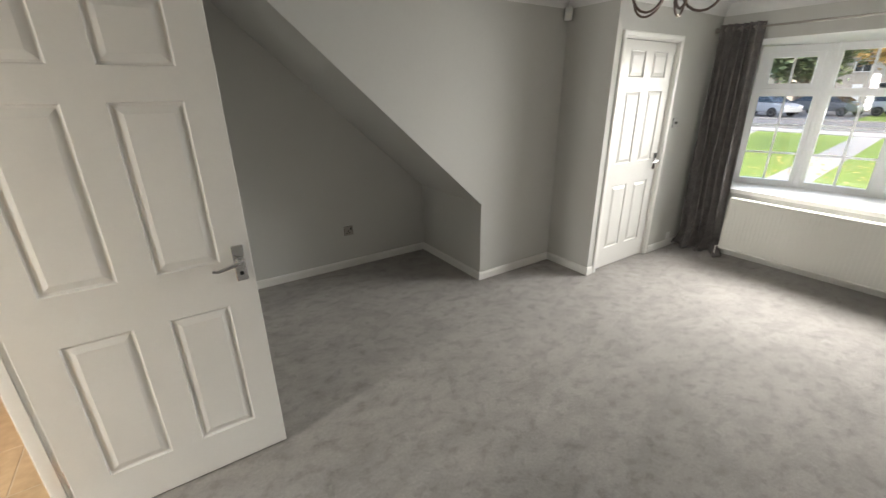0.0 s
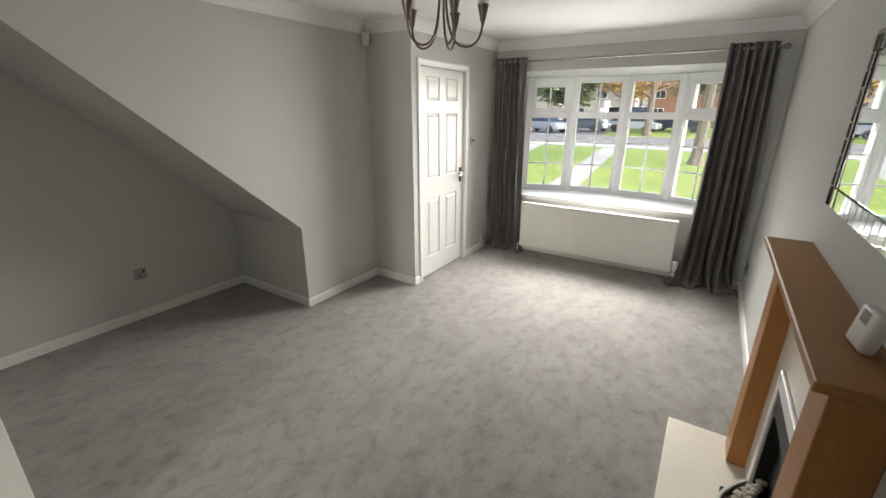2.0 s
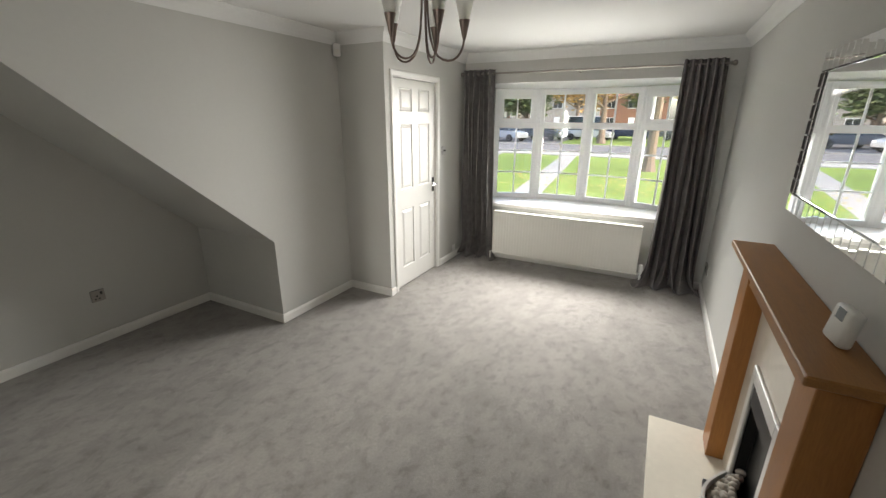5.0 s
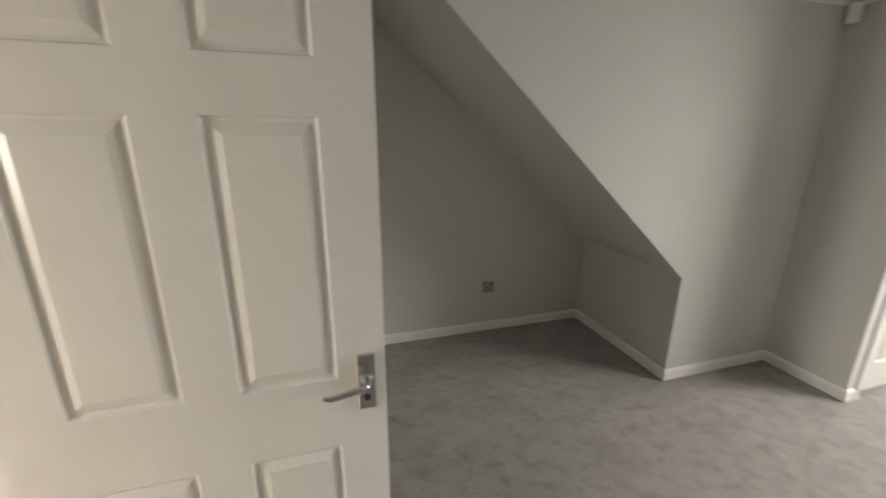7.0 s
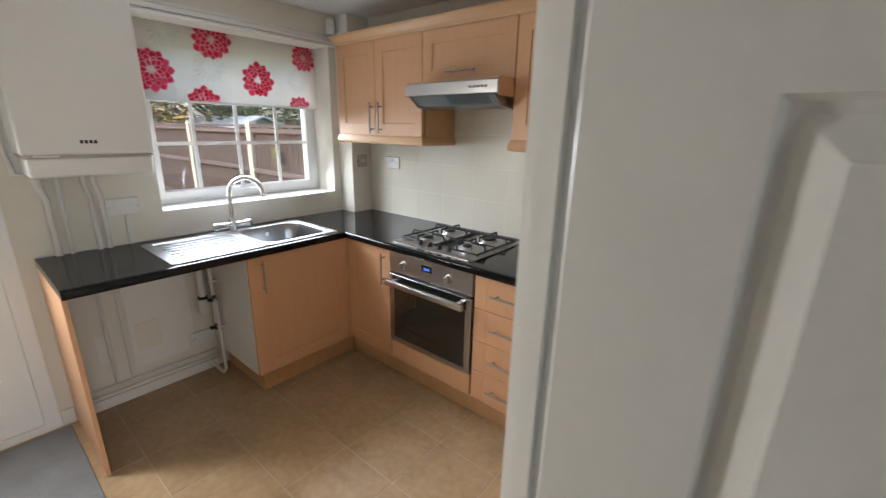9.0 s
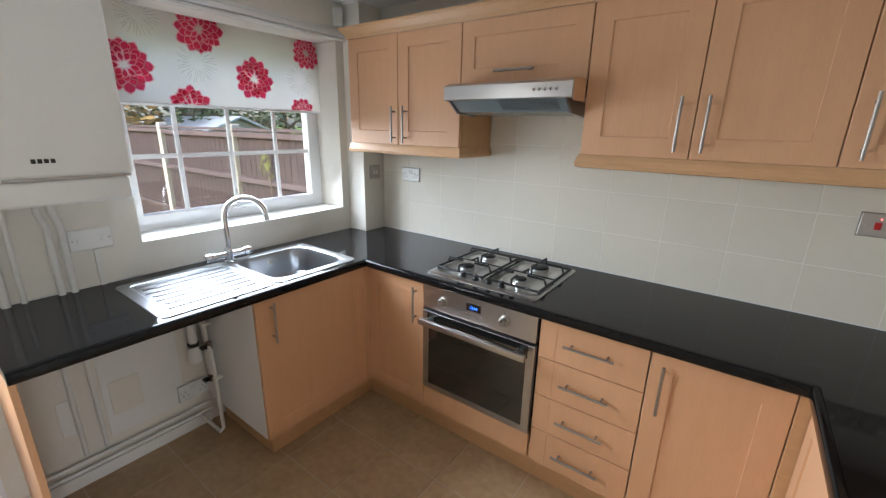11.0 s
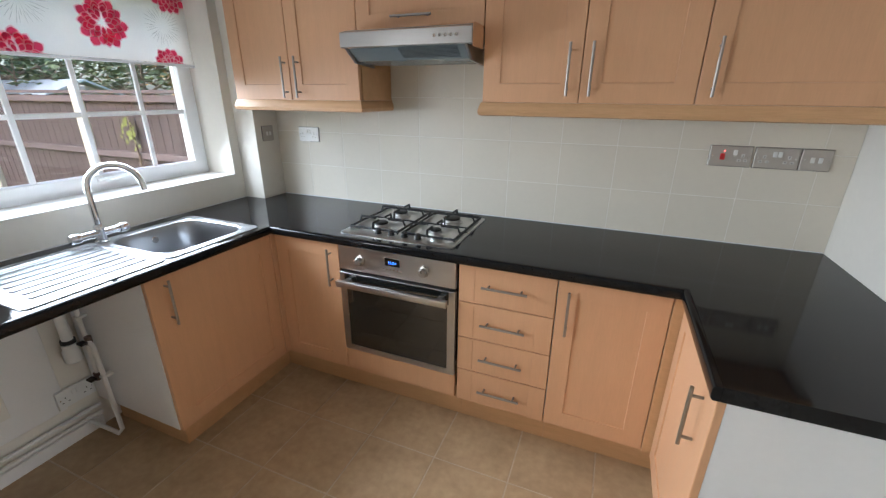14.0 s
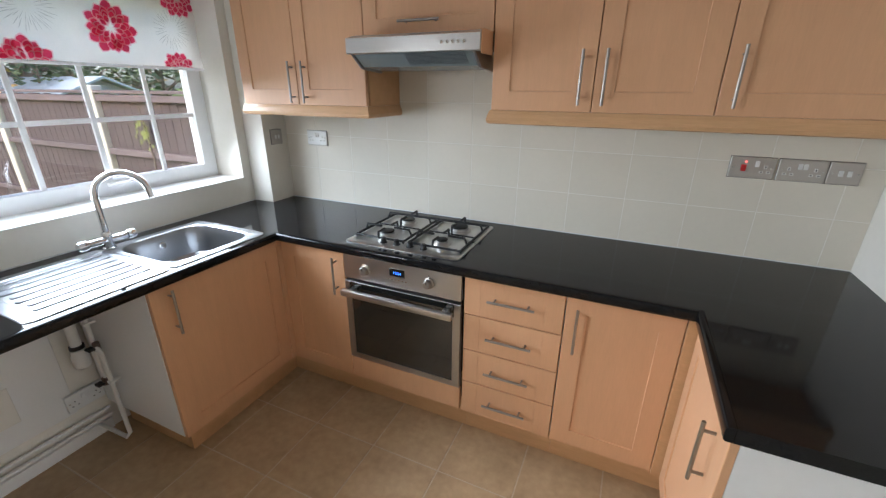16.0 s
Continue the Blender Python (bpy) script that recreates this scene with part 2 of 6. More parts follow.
CAR_BLUE = mat("dark_blue_car_paint", (0.04, 0.05, 0.09), 0.25, 0.3, vary=0.03, coat=0.5)
RUBBER = mat("tyre_rubber", (0.02, 0.02, 0.02), 0.8, vary=0.1)
CAR_GLASS = mat("car_window", (0.03, 0.035, 0.04), 0.08, vary=0.02)


# ---- building helpers ----
ORIGIN = {}


def part(name, bm, material, parent=None, label=""):
    """Link a bmesh, in world metres, as one mesh object, under a parent if one is given."""
    me = bpy.data.meshes.new(name)
    bmesh.ops.recalc_face_normals(bm, faces=bm.faces)
    lo = [min(v.co[i] for v in bm.verts) for i in range(3)]
    hi = [max(v.co[i] for v in bm.verts) for i in range(3)]
    c = Vector(((lo[0] + hi[0]) / 2, (lo[1] + hi[1]) / 2, lo[2]))
    bmesh.ops.translate(bm, verts=bm.verts, vec=-c)
    bm.to_mesh(me)
    bm.free()
    me.materials.append(material)
    ob = new(name, me)
    if parent is None:
        ob.location = c
    else:
        ob.parent = parent
        ob.location = c - ORIGIN[parent]
    ORIGIN[ob] = c
    if label:
        tagged(ob, label)
    return ob


def thing(name, at, label, category, group=""):
    ob = new(name)
    ob.empty_display_size = 0.1
    ob.location = at
    ORIGIN[ob] = Vector(at)
    return tagged(ob, label, category, group)


def setting(name, bm, material, label=""):
    return tagged(part(name, bm, material), label or name.replace("_", " "), kind="structure")


def smooth(ob, degrees=40):
    me = ob.data
    me.polygons.foreach_set("use_smooth", [True] * len(me.polygons))
    me.set_sharp_from_angle(angle=radians(degrees))
    return ob


def add_box(bm, x0, x1, y0, y1, z0, z1, bevel=0.0, segments=1):
    v = [bm.verts.new(p) for p in ((x0, y0, z0), (x1, y0, z0), (x1, y1, z0), (x0, y1, z0), (x0, y0, z1), (x1, y0, z1), (x1, y1, z1), (x0, y1, z1))]
    f = [bm.faces.new([v[i] for i in q]) for q in ((3, 2, 1, 0), (4, 5, 6, 7), (0, 1, 5, 4), (1, 2, 6, 5), (2, 3, 7, 6), (3, 0, 4, 7))]
    if bevel:
        edges = list({e for q in f for e in q.edges})
        bmesh.ops.bevel(bm, geom=edges, offset=bevel, segments=segments, affect="EDGES", profile=0.5)
    return bm


def box(*a, **k):
    return add_box(bmesh.new(), *a, **k)


def boxes(rows, bevel=0.0):
    bm = bmesh.new()
    for r in rows:
        add_box(bm, *r, bevel=bevel)
    return bm


def add_tube(bm, points, radius, sides=10, closed=False, caps=True):
    """A tube along points; radius is one number or one for each point."""
    pts = [Vector(p) for p in points]
    n = len(pts)
    rad = radius if isinstance(radius, (list, tuple)) else [radius] * n
    rings, side = [], None
    for i, p in enumerate(pts):
        a = pts[(i - 1) % n] if closed or i > 0 else p
        b = pts[(i + 1) % n] if closed or i < n - 1 else p
        d = (b - a).normalized()
        if side is None:
            side = d.orthogonal().normalized()
        side = (side - d * side.dot(d)).normalized()
        up = d.cross(side)
        rings.append([bm.verts.new(p + (side * math.cos(2 * math.pi * k / sides) + up * math.sin(2 * math.pi * k / sides)) * rad[i]) for k in range(sides)])
    for i in range(n if closed else n - 1):
        r0, r1 = rings[i], rings[(i + 1) % n]
        for k in range(sides):
            bm.faces.new((r0[k], r0[(k + 1) % sides], r1[(k + 1) % sides], r1[k]))
    if caps and not closed:
        bm.faces.new(rings[0][::-1])
        bm.faces.new(rings[-1])
    return bm


def tube(points, radius, sides=10, **k):
    return add_tube(bmesh.new(), points, radius, sides, **k)


def add_lathe(bm, m, profile, sides=20):
    """Turn a profile of (radius, height) pairs about the z of the pose m."""
    rings = [[bm.verts.new(m @ Vector((r * math.cos(2 * math.pi * k / sides), r * math.sin(2 * math.pi * k / sides), h))) for k in range(sides)] for r, h in profile]
    for r0, r1 in zip(rings, rings[1:]):
        for k in range(sides):
            bm.faces.new((r0[k], r0[(k + 1) % sides], r1[(k + 1) % sides], r1[k]))
    if profile[0][0] > 0:
        bm.faces.new(rings[0][::-1])
    if profile[-1][0] > 0:
        bm.faces.new(rings[-1])
    bmesh.ops.remove_doubles(bm, verts=bm.verts, dist=1e-6)
    return bm


def lathe(m, profile, sides=20):
    return add_lathe(bmesh.new(), m, profile, sides)


def facing(origin, way):
    """A frame with u across, v up and w out of a face that looks along +x, -x, +y or -y."""
    u = {"-y": (1, 0, 0), "+x": (0, 1, 0), "+y": (-1, 0, 0), "-x": (0, -1, 0)}[way]
    w = {"-y": (0, -1, 0), "+x": (1, 0, 0), "+y": (0, 1, 0), "-x": (-1, 0, 0)}[way]
    return Matrix(((u[0], 0, w[0], origin[0]), (u[1], 0, w[1], origin[1]), (0, 1, 0, origin[2]), (0, 0, 0, 1)))


def slab(m, width, height, thick, fields=(), rings=(), back=True, edge=0.002):
    """A board whose front has rectangular fields (u0, u1, v0, v1) shaped by rings of (inset, depth). The front lies at w = 0."""
    bm = bmesh.new()
    e = edge
    xs = sorted({e, width - e, *[f[0] for f in fields], *[f[1] for f in fields]})
    ys = sorted({e, height - e, *[f[2] for f in fields], *[f[3] for f in fields]})
    at = lambda u, v, w: bm.verts.new(m @ Vector((u, v, w)))
    for x0, x1 in zip(xs, xs[1:]):
        for y0, y1 in zip(ys, ys[1:]):
            cx, cy = (x0 + x1) / 2, (y0 + y1) / 2
            if any(f[0] < cx < f[1] and f[2] < cy < f[3] for f in fields):
                continue
            bm.faces.new((at(x0, y0, 0), at(x1, y0, 0), at(x1, y1, 0), at(x0, y1, 0)))
    for f in fields:
        loops, last = [], (0, 0)
        for ins, dep in ((0, 0), *rings):
            loops.append([at(f[0] + ins, f[2] + ins, -dep), at(f[1] - ins, f[2] + ins, -dep), at(f[1] - ins, f[3] - ins, -dep), at(f[0] + ins, f[3] - ins, -dep)])
        for a, b in zip(loops, loops[1:]):
            for k in range(4):
                bm.faces.new((a[k], a[(k + 1) % 4], b[(k + 1) % 4], b[k]))
        bm.faces.new(loops[-1])
    a = [at(u, v, 0) for u, v in ((e, e), (width - e, e), (width - e, height - e), (e, height - e))]
    b = [at(u, v, -e) for u, v in ((0, 0), (width, 0), (width, height), (0, height))]
    c = [at(u, v, -thick) for u, v in ((0, 0), (width, 0), (width, height), (0, height))]
    for p, q in ((a, b), (b, c)):
        for k in range(4):
            bm.faces.new((p[k], p[(k + 1) % 4], q[(k + 1) % 4], q[k]))
    bm.faces.new(c[::-1])
    bmesh.ops.remove_doubles(bm, verts=bm.verts, dist=1e-5)
    return bm


def prism(points, z0, z1):
    """An upright prism over a plan outline."""
    bm = bmesh.new()
    lo = [bm.verts.new((x, y, z0)) for x, y in points]
    hi = [bm.verts.new((x, y, z1)) for x, y in points]
    bm.faces.new(lo[::-1])
    bm.faces.new(hi)
    for k in range(len(points)):
        bm.faces.new((lo[k], lo[(k + 1) % len(points)], hi[(k + 1) % len(points)], hi[k]))
    return bm


def sweep(profile, path, closed=False):
    """Carry a profile of (out, up) along a plan path of (x, y, z); out is to the left of the way."""
    bm = bmesh.new()
    n = len(path)
    rings = []
    for i in range(n):
        p = Vector(path[i])
        a = (p - Vector(path[i - 1])).normalized() if i > 0 else None
        b = (Vector(path[i + 1]) - p).normalized() if i < n - 1 else None
        a, b = a or b, b or a
        na, nb = Vector((-a.y, a.x, 0)), Vector((-b.y, b.x, 0))
        out = (na + nb) / max(0.2, 1 + na.dot(nb))
        rings.append([bm.verts.new(p + out * o + Vector((0, 0, u))) for o, u in profile])
    k = len(profile)
    for r0, r1 in zip(rings, rings[1:]):
        for j in range(k):
            bm.faces.new((r0[j], r0[(j + 1) % k], r1[(j + 1) % k], r1[j]))
    bm.faces.new(rings[0])
    bm.faces.new(rings[-1][::-1])
    return bm


# ---- plan ----
H = 2.29                                  # ceiling
XW, YR = 4.555, -0.49                     # window wall and fireplace wall of the living room
XC, YC, YL, YB = 2.975, 2.135, 2.617, 3.575   # cupboard projection, left wall, alcove back
XA, ZA, SLOPE = 2.11, 0.693, 0.90         # foot of the stair soffit
XD = -0.57                                # living face of the door wall
XK, YK, XR = -3.12, 3.58, -0.103          # kitchen window wall, hob wall, end wall
YS = 0.10                                 # kitchen wall out of view


def slope_z(x):
    return ZA + SLOPE * (XA - x)

# ---- structure: living room ----
setting("floor_living", box(XD, XW, YR, YB, -0.12, 0.0), CARPET, "soft mottled mid-grey cut-pile carpet")
setting("floor_kitchen", box(XK, XD - 0.001, YS, YK, -0.12, -0.002), GROUT, "pale grout bed of the kitchen floor")
setting("ceiling", box(XK - 0.3, XW + 0.0, YR - 0.1, YK + 0.1, H, H + 0.15), CEILING, "plain white ceiling")
setting("wall_fireplace", box(XD, XW + 0.28, YR - 0.12, YR, -0.12, H), GREY_WALL, "pale grey painted wall behind the fireplace")
setting("wall_cupboard_front", boxes([(XC, 3.095, YC, YC + 0.1, -0.12, H), (3.875, XW + 0.28, YC, YC + 0.1, -0.12, H), (3.095, 3.875, YC, YC + 0.1, 1.965, H)]), GREY_WALL, "pale grey wall around a white door")
setting("wall_cupboard_side", box(XC, XC + 0.1, YC + 0.1, YL, -0.12, H), GREY_WALL, "pale grey return wall")
x_top = XA - (H - ZA) / SLOPE
bm = bmesh.new()
quad = [(XC + 0.1, 0), (XA, 0), (XA, ZA), (x_top, H), (XC + 0.1, H)]
fr = [bm.verts.new((x, YL, z)) for x, z in quad]
bk = [bm.verts.new((x, YL + 0.08, z)) for x, z in quad]
bm.faces.new(fr)
bm.faces.new(bk[::-1])
for k in range(5):
    bm.faces.new((fr[k], fr[(k + 1) % 5], bk[(k + 1) % 5], bk[k]))
setting("wall_stair_side", bm, GREY_WALL, "pale grey wall cut off along the slope of the stairs")
bm = bmesh.new()
pts = [(XA, ZA), (x_top, H), (x_top + 0.15, H), (XA + 0.1, ZA + 0.06), (XA + 0.1, -0.12), (XA, -0.12)]
fr = [bm.verts.new((x, YL + 0.08, z)) for x, z in pts]
bk = [bm.verts.new((x, YB, z)) for x, z in pts]
bm.faces.new(fr)
bm.faces.new(bk[::-1])
for k in range(6):
    bm.faces.new((fr[k], fr[(k + 1) % 6], bk[(k + 1) % 6], bk[k]))
setting("stair_soffit", bm, GREY_WALL, "grey sloping underside of the stairs")
setting("wall_alcove_back", box(-0.003, XW + 0.28, YB, YB + 0.1, -0.12, H), GREY_WALL, "pale grey back wall of the alcove")
setting("wall_hall_front", box(XW, XW + 0.28, YC + 0.1, YB, -0.12, H), BRICK, "outer wall of the hall")
setting("wall_alcove_end", box(-0.103, -0.003, 1.94, YK + 0.1, -0.12, H), GREY_WALL, "pale grey partition to the kitchen")
setting("wall_door_return", box(-0.646, -0.003, 1.84, 1.94, -0.12, H), GREY_WALL, "pale grey return wall behind the open door")
setting("wall_door", boxes([(-0.646, XD, YR - 0.12, 0.985, -0.12, H), (-0.646, XD, 0.985, 1.84, 2.02, H)]), GREY_WALL, "pale grey wall with the kitchen doorway")

# skirting boards and coving
SK = [(0, 0), (0.016, 0), (0.016, 0.055), (0.010, 0.068), (0, 0.072)]
CV = [(0, 0), (0, -0.092), (0.006, -0.092), (0.012, -0.074), (0.024, -0.048), (0.042, -0.026), (0.062, -0.010), (0.068, -0.006), (0.068, 0)]


def trim_run(name, profile, path, material, label):
    return setting(name, sweep(profile, path), material, label)


trim_run("baseboard_right", SK, [(XD, YR, 0), (1.2, YR, 0)], GLOSS, "white gloss skirting board")
trim_run("baseboard_right_far", SK, [(2.30, YR, 0), (XW, YR, 0), (XW, YC, 0), (3.93, YC, 0)], GLOSS, "white gloss skirting board")
trim_run("baseboard_left", SK, [(3.035, YC, 0), (XC, YC, 0), (XC, YL, 0), (XA, YL, 0), (XA, YB, 0), (-0.003, YB, 0)], GLOSS, "white gloss skirting board")
trim_run("coving", CV, [(XD, YR, H), (XW, YR, H), (XW, YC, H), (XC, YC, H), (XC, YL, H), (x_top - 0.0, YL, H)], CEILING, "white plaster coving")

# ---- bay window ----
SILL, HEAD, BAY_TOP = 0.665, 1.985, 1.945
BAY = [(4.92, 1.90), (5.12, 1.41), (5.18, 0.85), (5.12, 0.29), (4.92, -0.20)]
OY0, OY1 = -0.20, 1.90
setting("wall_window", boxes([(XW, XW + 0.28, YR, YC, -0.12, SILL - 0.04), (XW, XW + 0.28, YR, YC, HEAD, H), (XW, XW + 0.28, YR, OY0, SILL - 0.04, HEAD), (XW, XW + 0.28, OY1, YC, SILL - 0.04, HEAD)]), GREY_WALL, "pale grey window wall with a bay opening")
setting("window_board", prism([(XW - 0.03, OY0), (XW - 0.03, OY1)] + [(x + 0.05, y) for x, y in BAY], SILL - 0.035, SILL), GLOSS, "wide glossy white window board")
bm = prism([(XW + 0.004, OY0 + 0.001), (XW + 0.004, OY1 - 0.001)] + [(x + 0.16, y) for x, y in BAY], BAY_TOP, HEAD + 0.2)
for v in bm.verts:
    if v.co.x < XW + 0.1:
        v.co.z = HEAD - 0.003 if v.co.z < HEAD else HEAD - 0.001
setting("bay_soffit", bm, CEILING, "white soffit sloping down to the bay window heads")
setting("bay_wall", prism([(XW + 0.28, OY0 - 0.2), (XW + 0.28, OY1 + 0.2)] + [(x + 0.16, y * 1.0) for x, y in BAY], -0.5, SILL - 0.036), BRICK, "brick wall under the bay")
setting("bay_cheek_left", box(XW + 0.28, 5.02, OY1 + 0.001, OY1 + 0.1, SILL - 0.035, HEAD + 0.2), CEILING, "white cheek of the bay")
setting("bay_cheek_right", box(XW + 0.28, 5.02, OY0 - 0.1, OY0 - 0.001, SILL - 0.035, HEAD + 0.2), CEILING, "white cheek of the bay")


def oriented(p0, p1, u0, u1, w0, w1, z0, z1, bm):
    """A box along the plan line p0 to p1: u along it, w across it."""
    a, b = Vector((*p0, 0)), Vector((*p1, 0))
    d = (b - a).normalized()
    n = Vector((d.y, -d.x, 0))
    v = [bm.verts.new(a + d * u + n * w + Vector((0, 0, z))) for z in (z0, z1) for u, w in ((u0, w0), (u1, w0), (u1, w1), (u0, w1))]
    for q in ((3, 2, 1, 0), (4, 5, 6, 7), (0, 1, 5, 4), (1, 2, 6, 5), (2, 3, 7, 6), (3, 0, 4, 7)):
        bm.faces.new([v[i] for i in q])
    return bm


def bay_light(i, p0, p1, opening):
    """One light of the bay: frame, transom, glazing bars and two panes."""
    L = (Vector(p1) - Vector(p0)).length
    at = ((p0[0] + p1[0]) / 2, (p0[1] + p1[1]) / 2, SILL)
    win = tagged(thing("window_" + str(i), at, "white plastic bay window light with glazing bars", "window", "bay window lights"), kind="structure")
    zb, zt, zm, f = SILL, BAY_TOP, 1.54, 0.06
    bm = bmesh.new()
    for r in ((0, L, zb, zb + 0.055), (0, L, zt - 0.06, zt), (0, f, zb + 0.055, zt - 0.06), (L - f, L, zb + 0.055, zt - 0.06), (f, L - f, zm - 0.035, zm + 0.035)):
        oriented(p0, p1, r[0], r[1], -0.035, 0.035, r[2], r[3], bm)
    part("window_frame", bm, UPVC, win)
    if opening:
        bm = bmesh.new()
        a0, a1, b0, b1, s = f + 0.001, L - f - 0.001, zm + 0.036, zt - 0.061, 0.042
        for r in ((a0, a1, b0, b0 + s), (a0, a1, b1 - s, b1), (a0, a0 + s, b0 + s, b1 - s), (a1 - s, a1, b0 + s, b1 - s)):
            oriented(p0, p1, r[0], r[1], -0.05, 0.03, r[2], r[3], bm)
        part("opening_sash", bm, UPVC, win)
    o = 0.042 if opening else 0.0
    for name, z0, z1, ins in (("upper_pane", zm + 0.036, zt - 0.061, o), ("lower_pane", zb + 0.056, zm - 0.036, 0.0)):
        bm = oriented(p0, p1, f + ins, L - f - ins, -0.004, 0.004, z0 + ins, z1 - ins, bmesh.new())
        pane = part(name, bm, GLASS, win, "clear window pane")
        pane.visible_shadow = False
    bm = bmesh.new()
    oriented(p0, p1, L / 2 - 0.009, L / 2 + 0.009, -0.008, 0.008, zb + 0.056, zm - 0.036, bm)
    part("glazing_bar", bm, UPVC, win)
    bm = oriented(p0, p1, L / 2 - 0.009, L / 2 + 0.009, -0.008, 0.008, zm + 0.036 + o, zt - 0.061 - o, bmesh.new())
    part("glazing_bar", bm, UPVC, win)
    for k in (1, 2):
        z = zb + 0.056 + (zm - zb - 0.092) * k / 3
        bm = bmesh.new()
        oriented(p0, p1, f, L / 2 - 0.0095, -0.008, 0.008, z - 0.009, z + 0.009, bm)
        oriented(p0, p1, L / 2 + 0.0095, L - f, -0.008, 0.008, z - 0.009, z + 0.009, bm)
        part("glazing_bar", bm, UPVC, win)
    bm = oriented(p0, p1, f + 0.003, L - f - 0.003, -0.05, -0.034, zb + 0.002, zb + 0.02, bmesh.new())
    part("bead", bm, UPVC, win)


for i in range(4):
    bay_light(i + 1, BAY[i], BAY[i + 1], i in (0, 3))
for i in (1, 2, 3):
    x, y = BAY[i]
    setting("mullion_" + str(i), lathe(pose(x, y, SILL), [(0.048, 0), (0.048, BAY_TOP - SILL)], 12), UPVC, "white bay mullion post")

# ---- doors ----
PANELS = [(0.117, 0.327), (0.438, 0.648)]
ROWS_V = [(0.19, 0.775), (0.965, 1.558), (1.665, 1.865)]
MOULD = [(0.004, 0.007), (0.011, 0.009), (0.034, 0.001), (0.036, 0.0)]


def six_panel(m, width=0.762, height=1.975):
    k = width / 0.762
    return slab(m, width, height, 0.035, [(a * k, b * k, c, d) for a, b in PANELS for c, d in ROWS_V], MOULD)


def lever(m, parent, flip=1, material=CHROME):
    """A lever handle on a back plate, on a face in the frame m, the lever pointing along u * flip."""
    bm = bmesh.new()
    add_box(bm, -0.0215, 0.0215, -0.075, 0.075, 0.0, 0.009, bevel=0.002)
    bmesh.ops.transform(bm, matrix=m, verts=bm.verts)
    plate = part("back_plate", bm, material, parent, "chrome door handle plate")
    pts = [(0, 0.012, 0.008), (0, 0.012, 0.042), (0.008 * flip, 0.012, 0.05), (0.03 * flip, 0.010, 0.052), (0.06 * flip, 0.002, 0.050), (0.085 * flip, -0.003, 0.049), (0.102 * flip, 0.002, 0.048)]
    bm = tube([m @ Vector(p) for p in pts], [0.011, 0.009, 0.0095, 0.009, 0.0075, 0.007, 0.006], 10)
    smooth(part("lever", bm, material, plate))
    bm = lathe(m @ Matrix.Translation((0, 0.012, 0.0085)), [(0.016, 0), (0.016, 0.006), (0.011, 0.01), (0.0, 0.0101)], 18)
    smooth(part("rose", bm, material, plate))
    bm = lathe(m @ Matrix.Translation((0, -0.042, 0.0085)), [(0.008, 0), (0.008, 0.003), (0.0, 0.0031)], 14)
    part("keyhole", bm, BLACK, plate)


d = tagged(thing("door_1", (-0.19, 1.747, 0.008), "white six-panel internal door standing open on the carpet", "door"), kind="structure")
leaf = part("door_leaf", six_panel(facing((-0.567, 1.729, 0.008), "-y")), GLOSS, d)
lever(facing((0.148, 1.729, 0.957), "-y"), d, -1)
lever(facing((0.148, 1.7643, 0.957), "+y"), d, 1)
part("latch_plate", box(0.1951, 0.197, 1.737, 1.757, 0.89, 1.02), CHROME, d)
for z in (0.25, 1.78):
    part("hinge", boxes([(-0.5705, -0.5675, 1.733, 1.800, z - 0.04, z + 0.04)], bevel=0.001), COPPER, d, "brass butt hinge")
setting("door_lining_1", boxes([(-0.646, -0.57, 1.803, 1.84, 0, 2.02)]), GLOSS, "white gloss door lining, hinge side")
setting("door_lining_far", boxes([(-0.646, -0.57, 0.955, 0.985, 0, 2.02)]), GLOSS, "white gloss door lining, latch side")
setting("door_lining_top", boxes([(-0.646, -0.57, 0.985, 1.803, 1.99, 2.02)]), GLOSS, "white gloss door lining, head")
setting("door_stop", boxes([(-0.63, -0.605, 1.791, 1.803, 0, 1.99)]), GLOSS, "white gloss door stop")
ARCH = [(0, 0), (0.045, 0), (0.045, 0.010), (0.035, 0.014), (0.010, 0.011), (0, 0.006)]


def architrave(name, m, w, h, label):
    """A moulded surround on a face, in the frame m, about an opening w wide and h high."""
    bm = bmesh.new()
    rings = []
    for (u, v), (du, dv) in zip(((0, 0), (0, h), (w, h), (w, 0)), ((-1, 0), (-1, 1), (1, 1), (1, 0))):
        rings.append([bm.verts.new(m @ Vector((u + du * o, v + dv * o, t))) for o, t in ARCH])
    for r0, r1 in zip(rings, rings[1:]):
        for j in range(6):
            bm.faces.new((r0[j], r0[(j + 1) % 6], r1[(j + 1) % 6], r1[j]))
    bm.faces.new(rings[0])
    bm.faces.new(rings[-1][::-1])
    return setting(name, bm, GLOSS, label)


architrave("architrave_kitchen", facing((-0.646, 1.812, 0), "-x"), 0.83, 1.995, "white moulded architrave")
setting("architrave_living", boxes([(XD, XD + 0.016, 1.806, 1.8385, 0, 2.05), (XD, XD + 0.016, 0.92, 0.98, 0, 2.05)], bevel=0.003), GLOSS, "white moulded architrave")

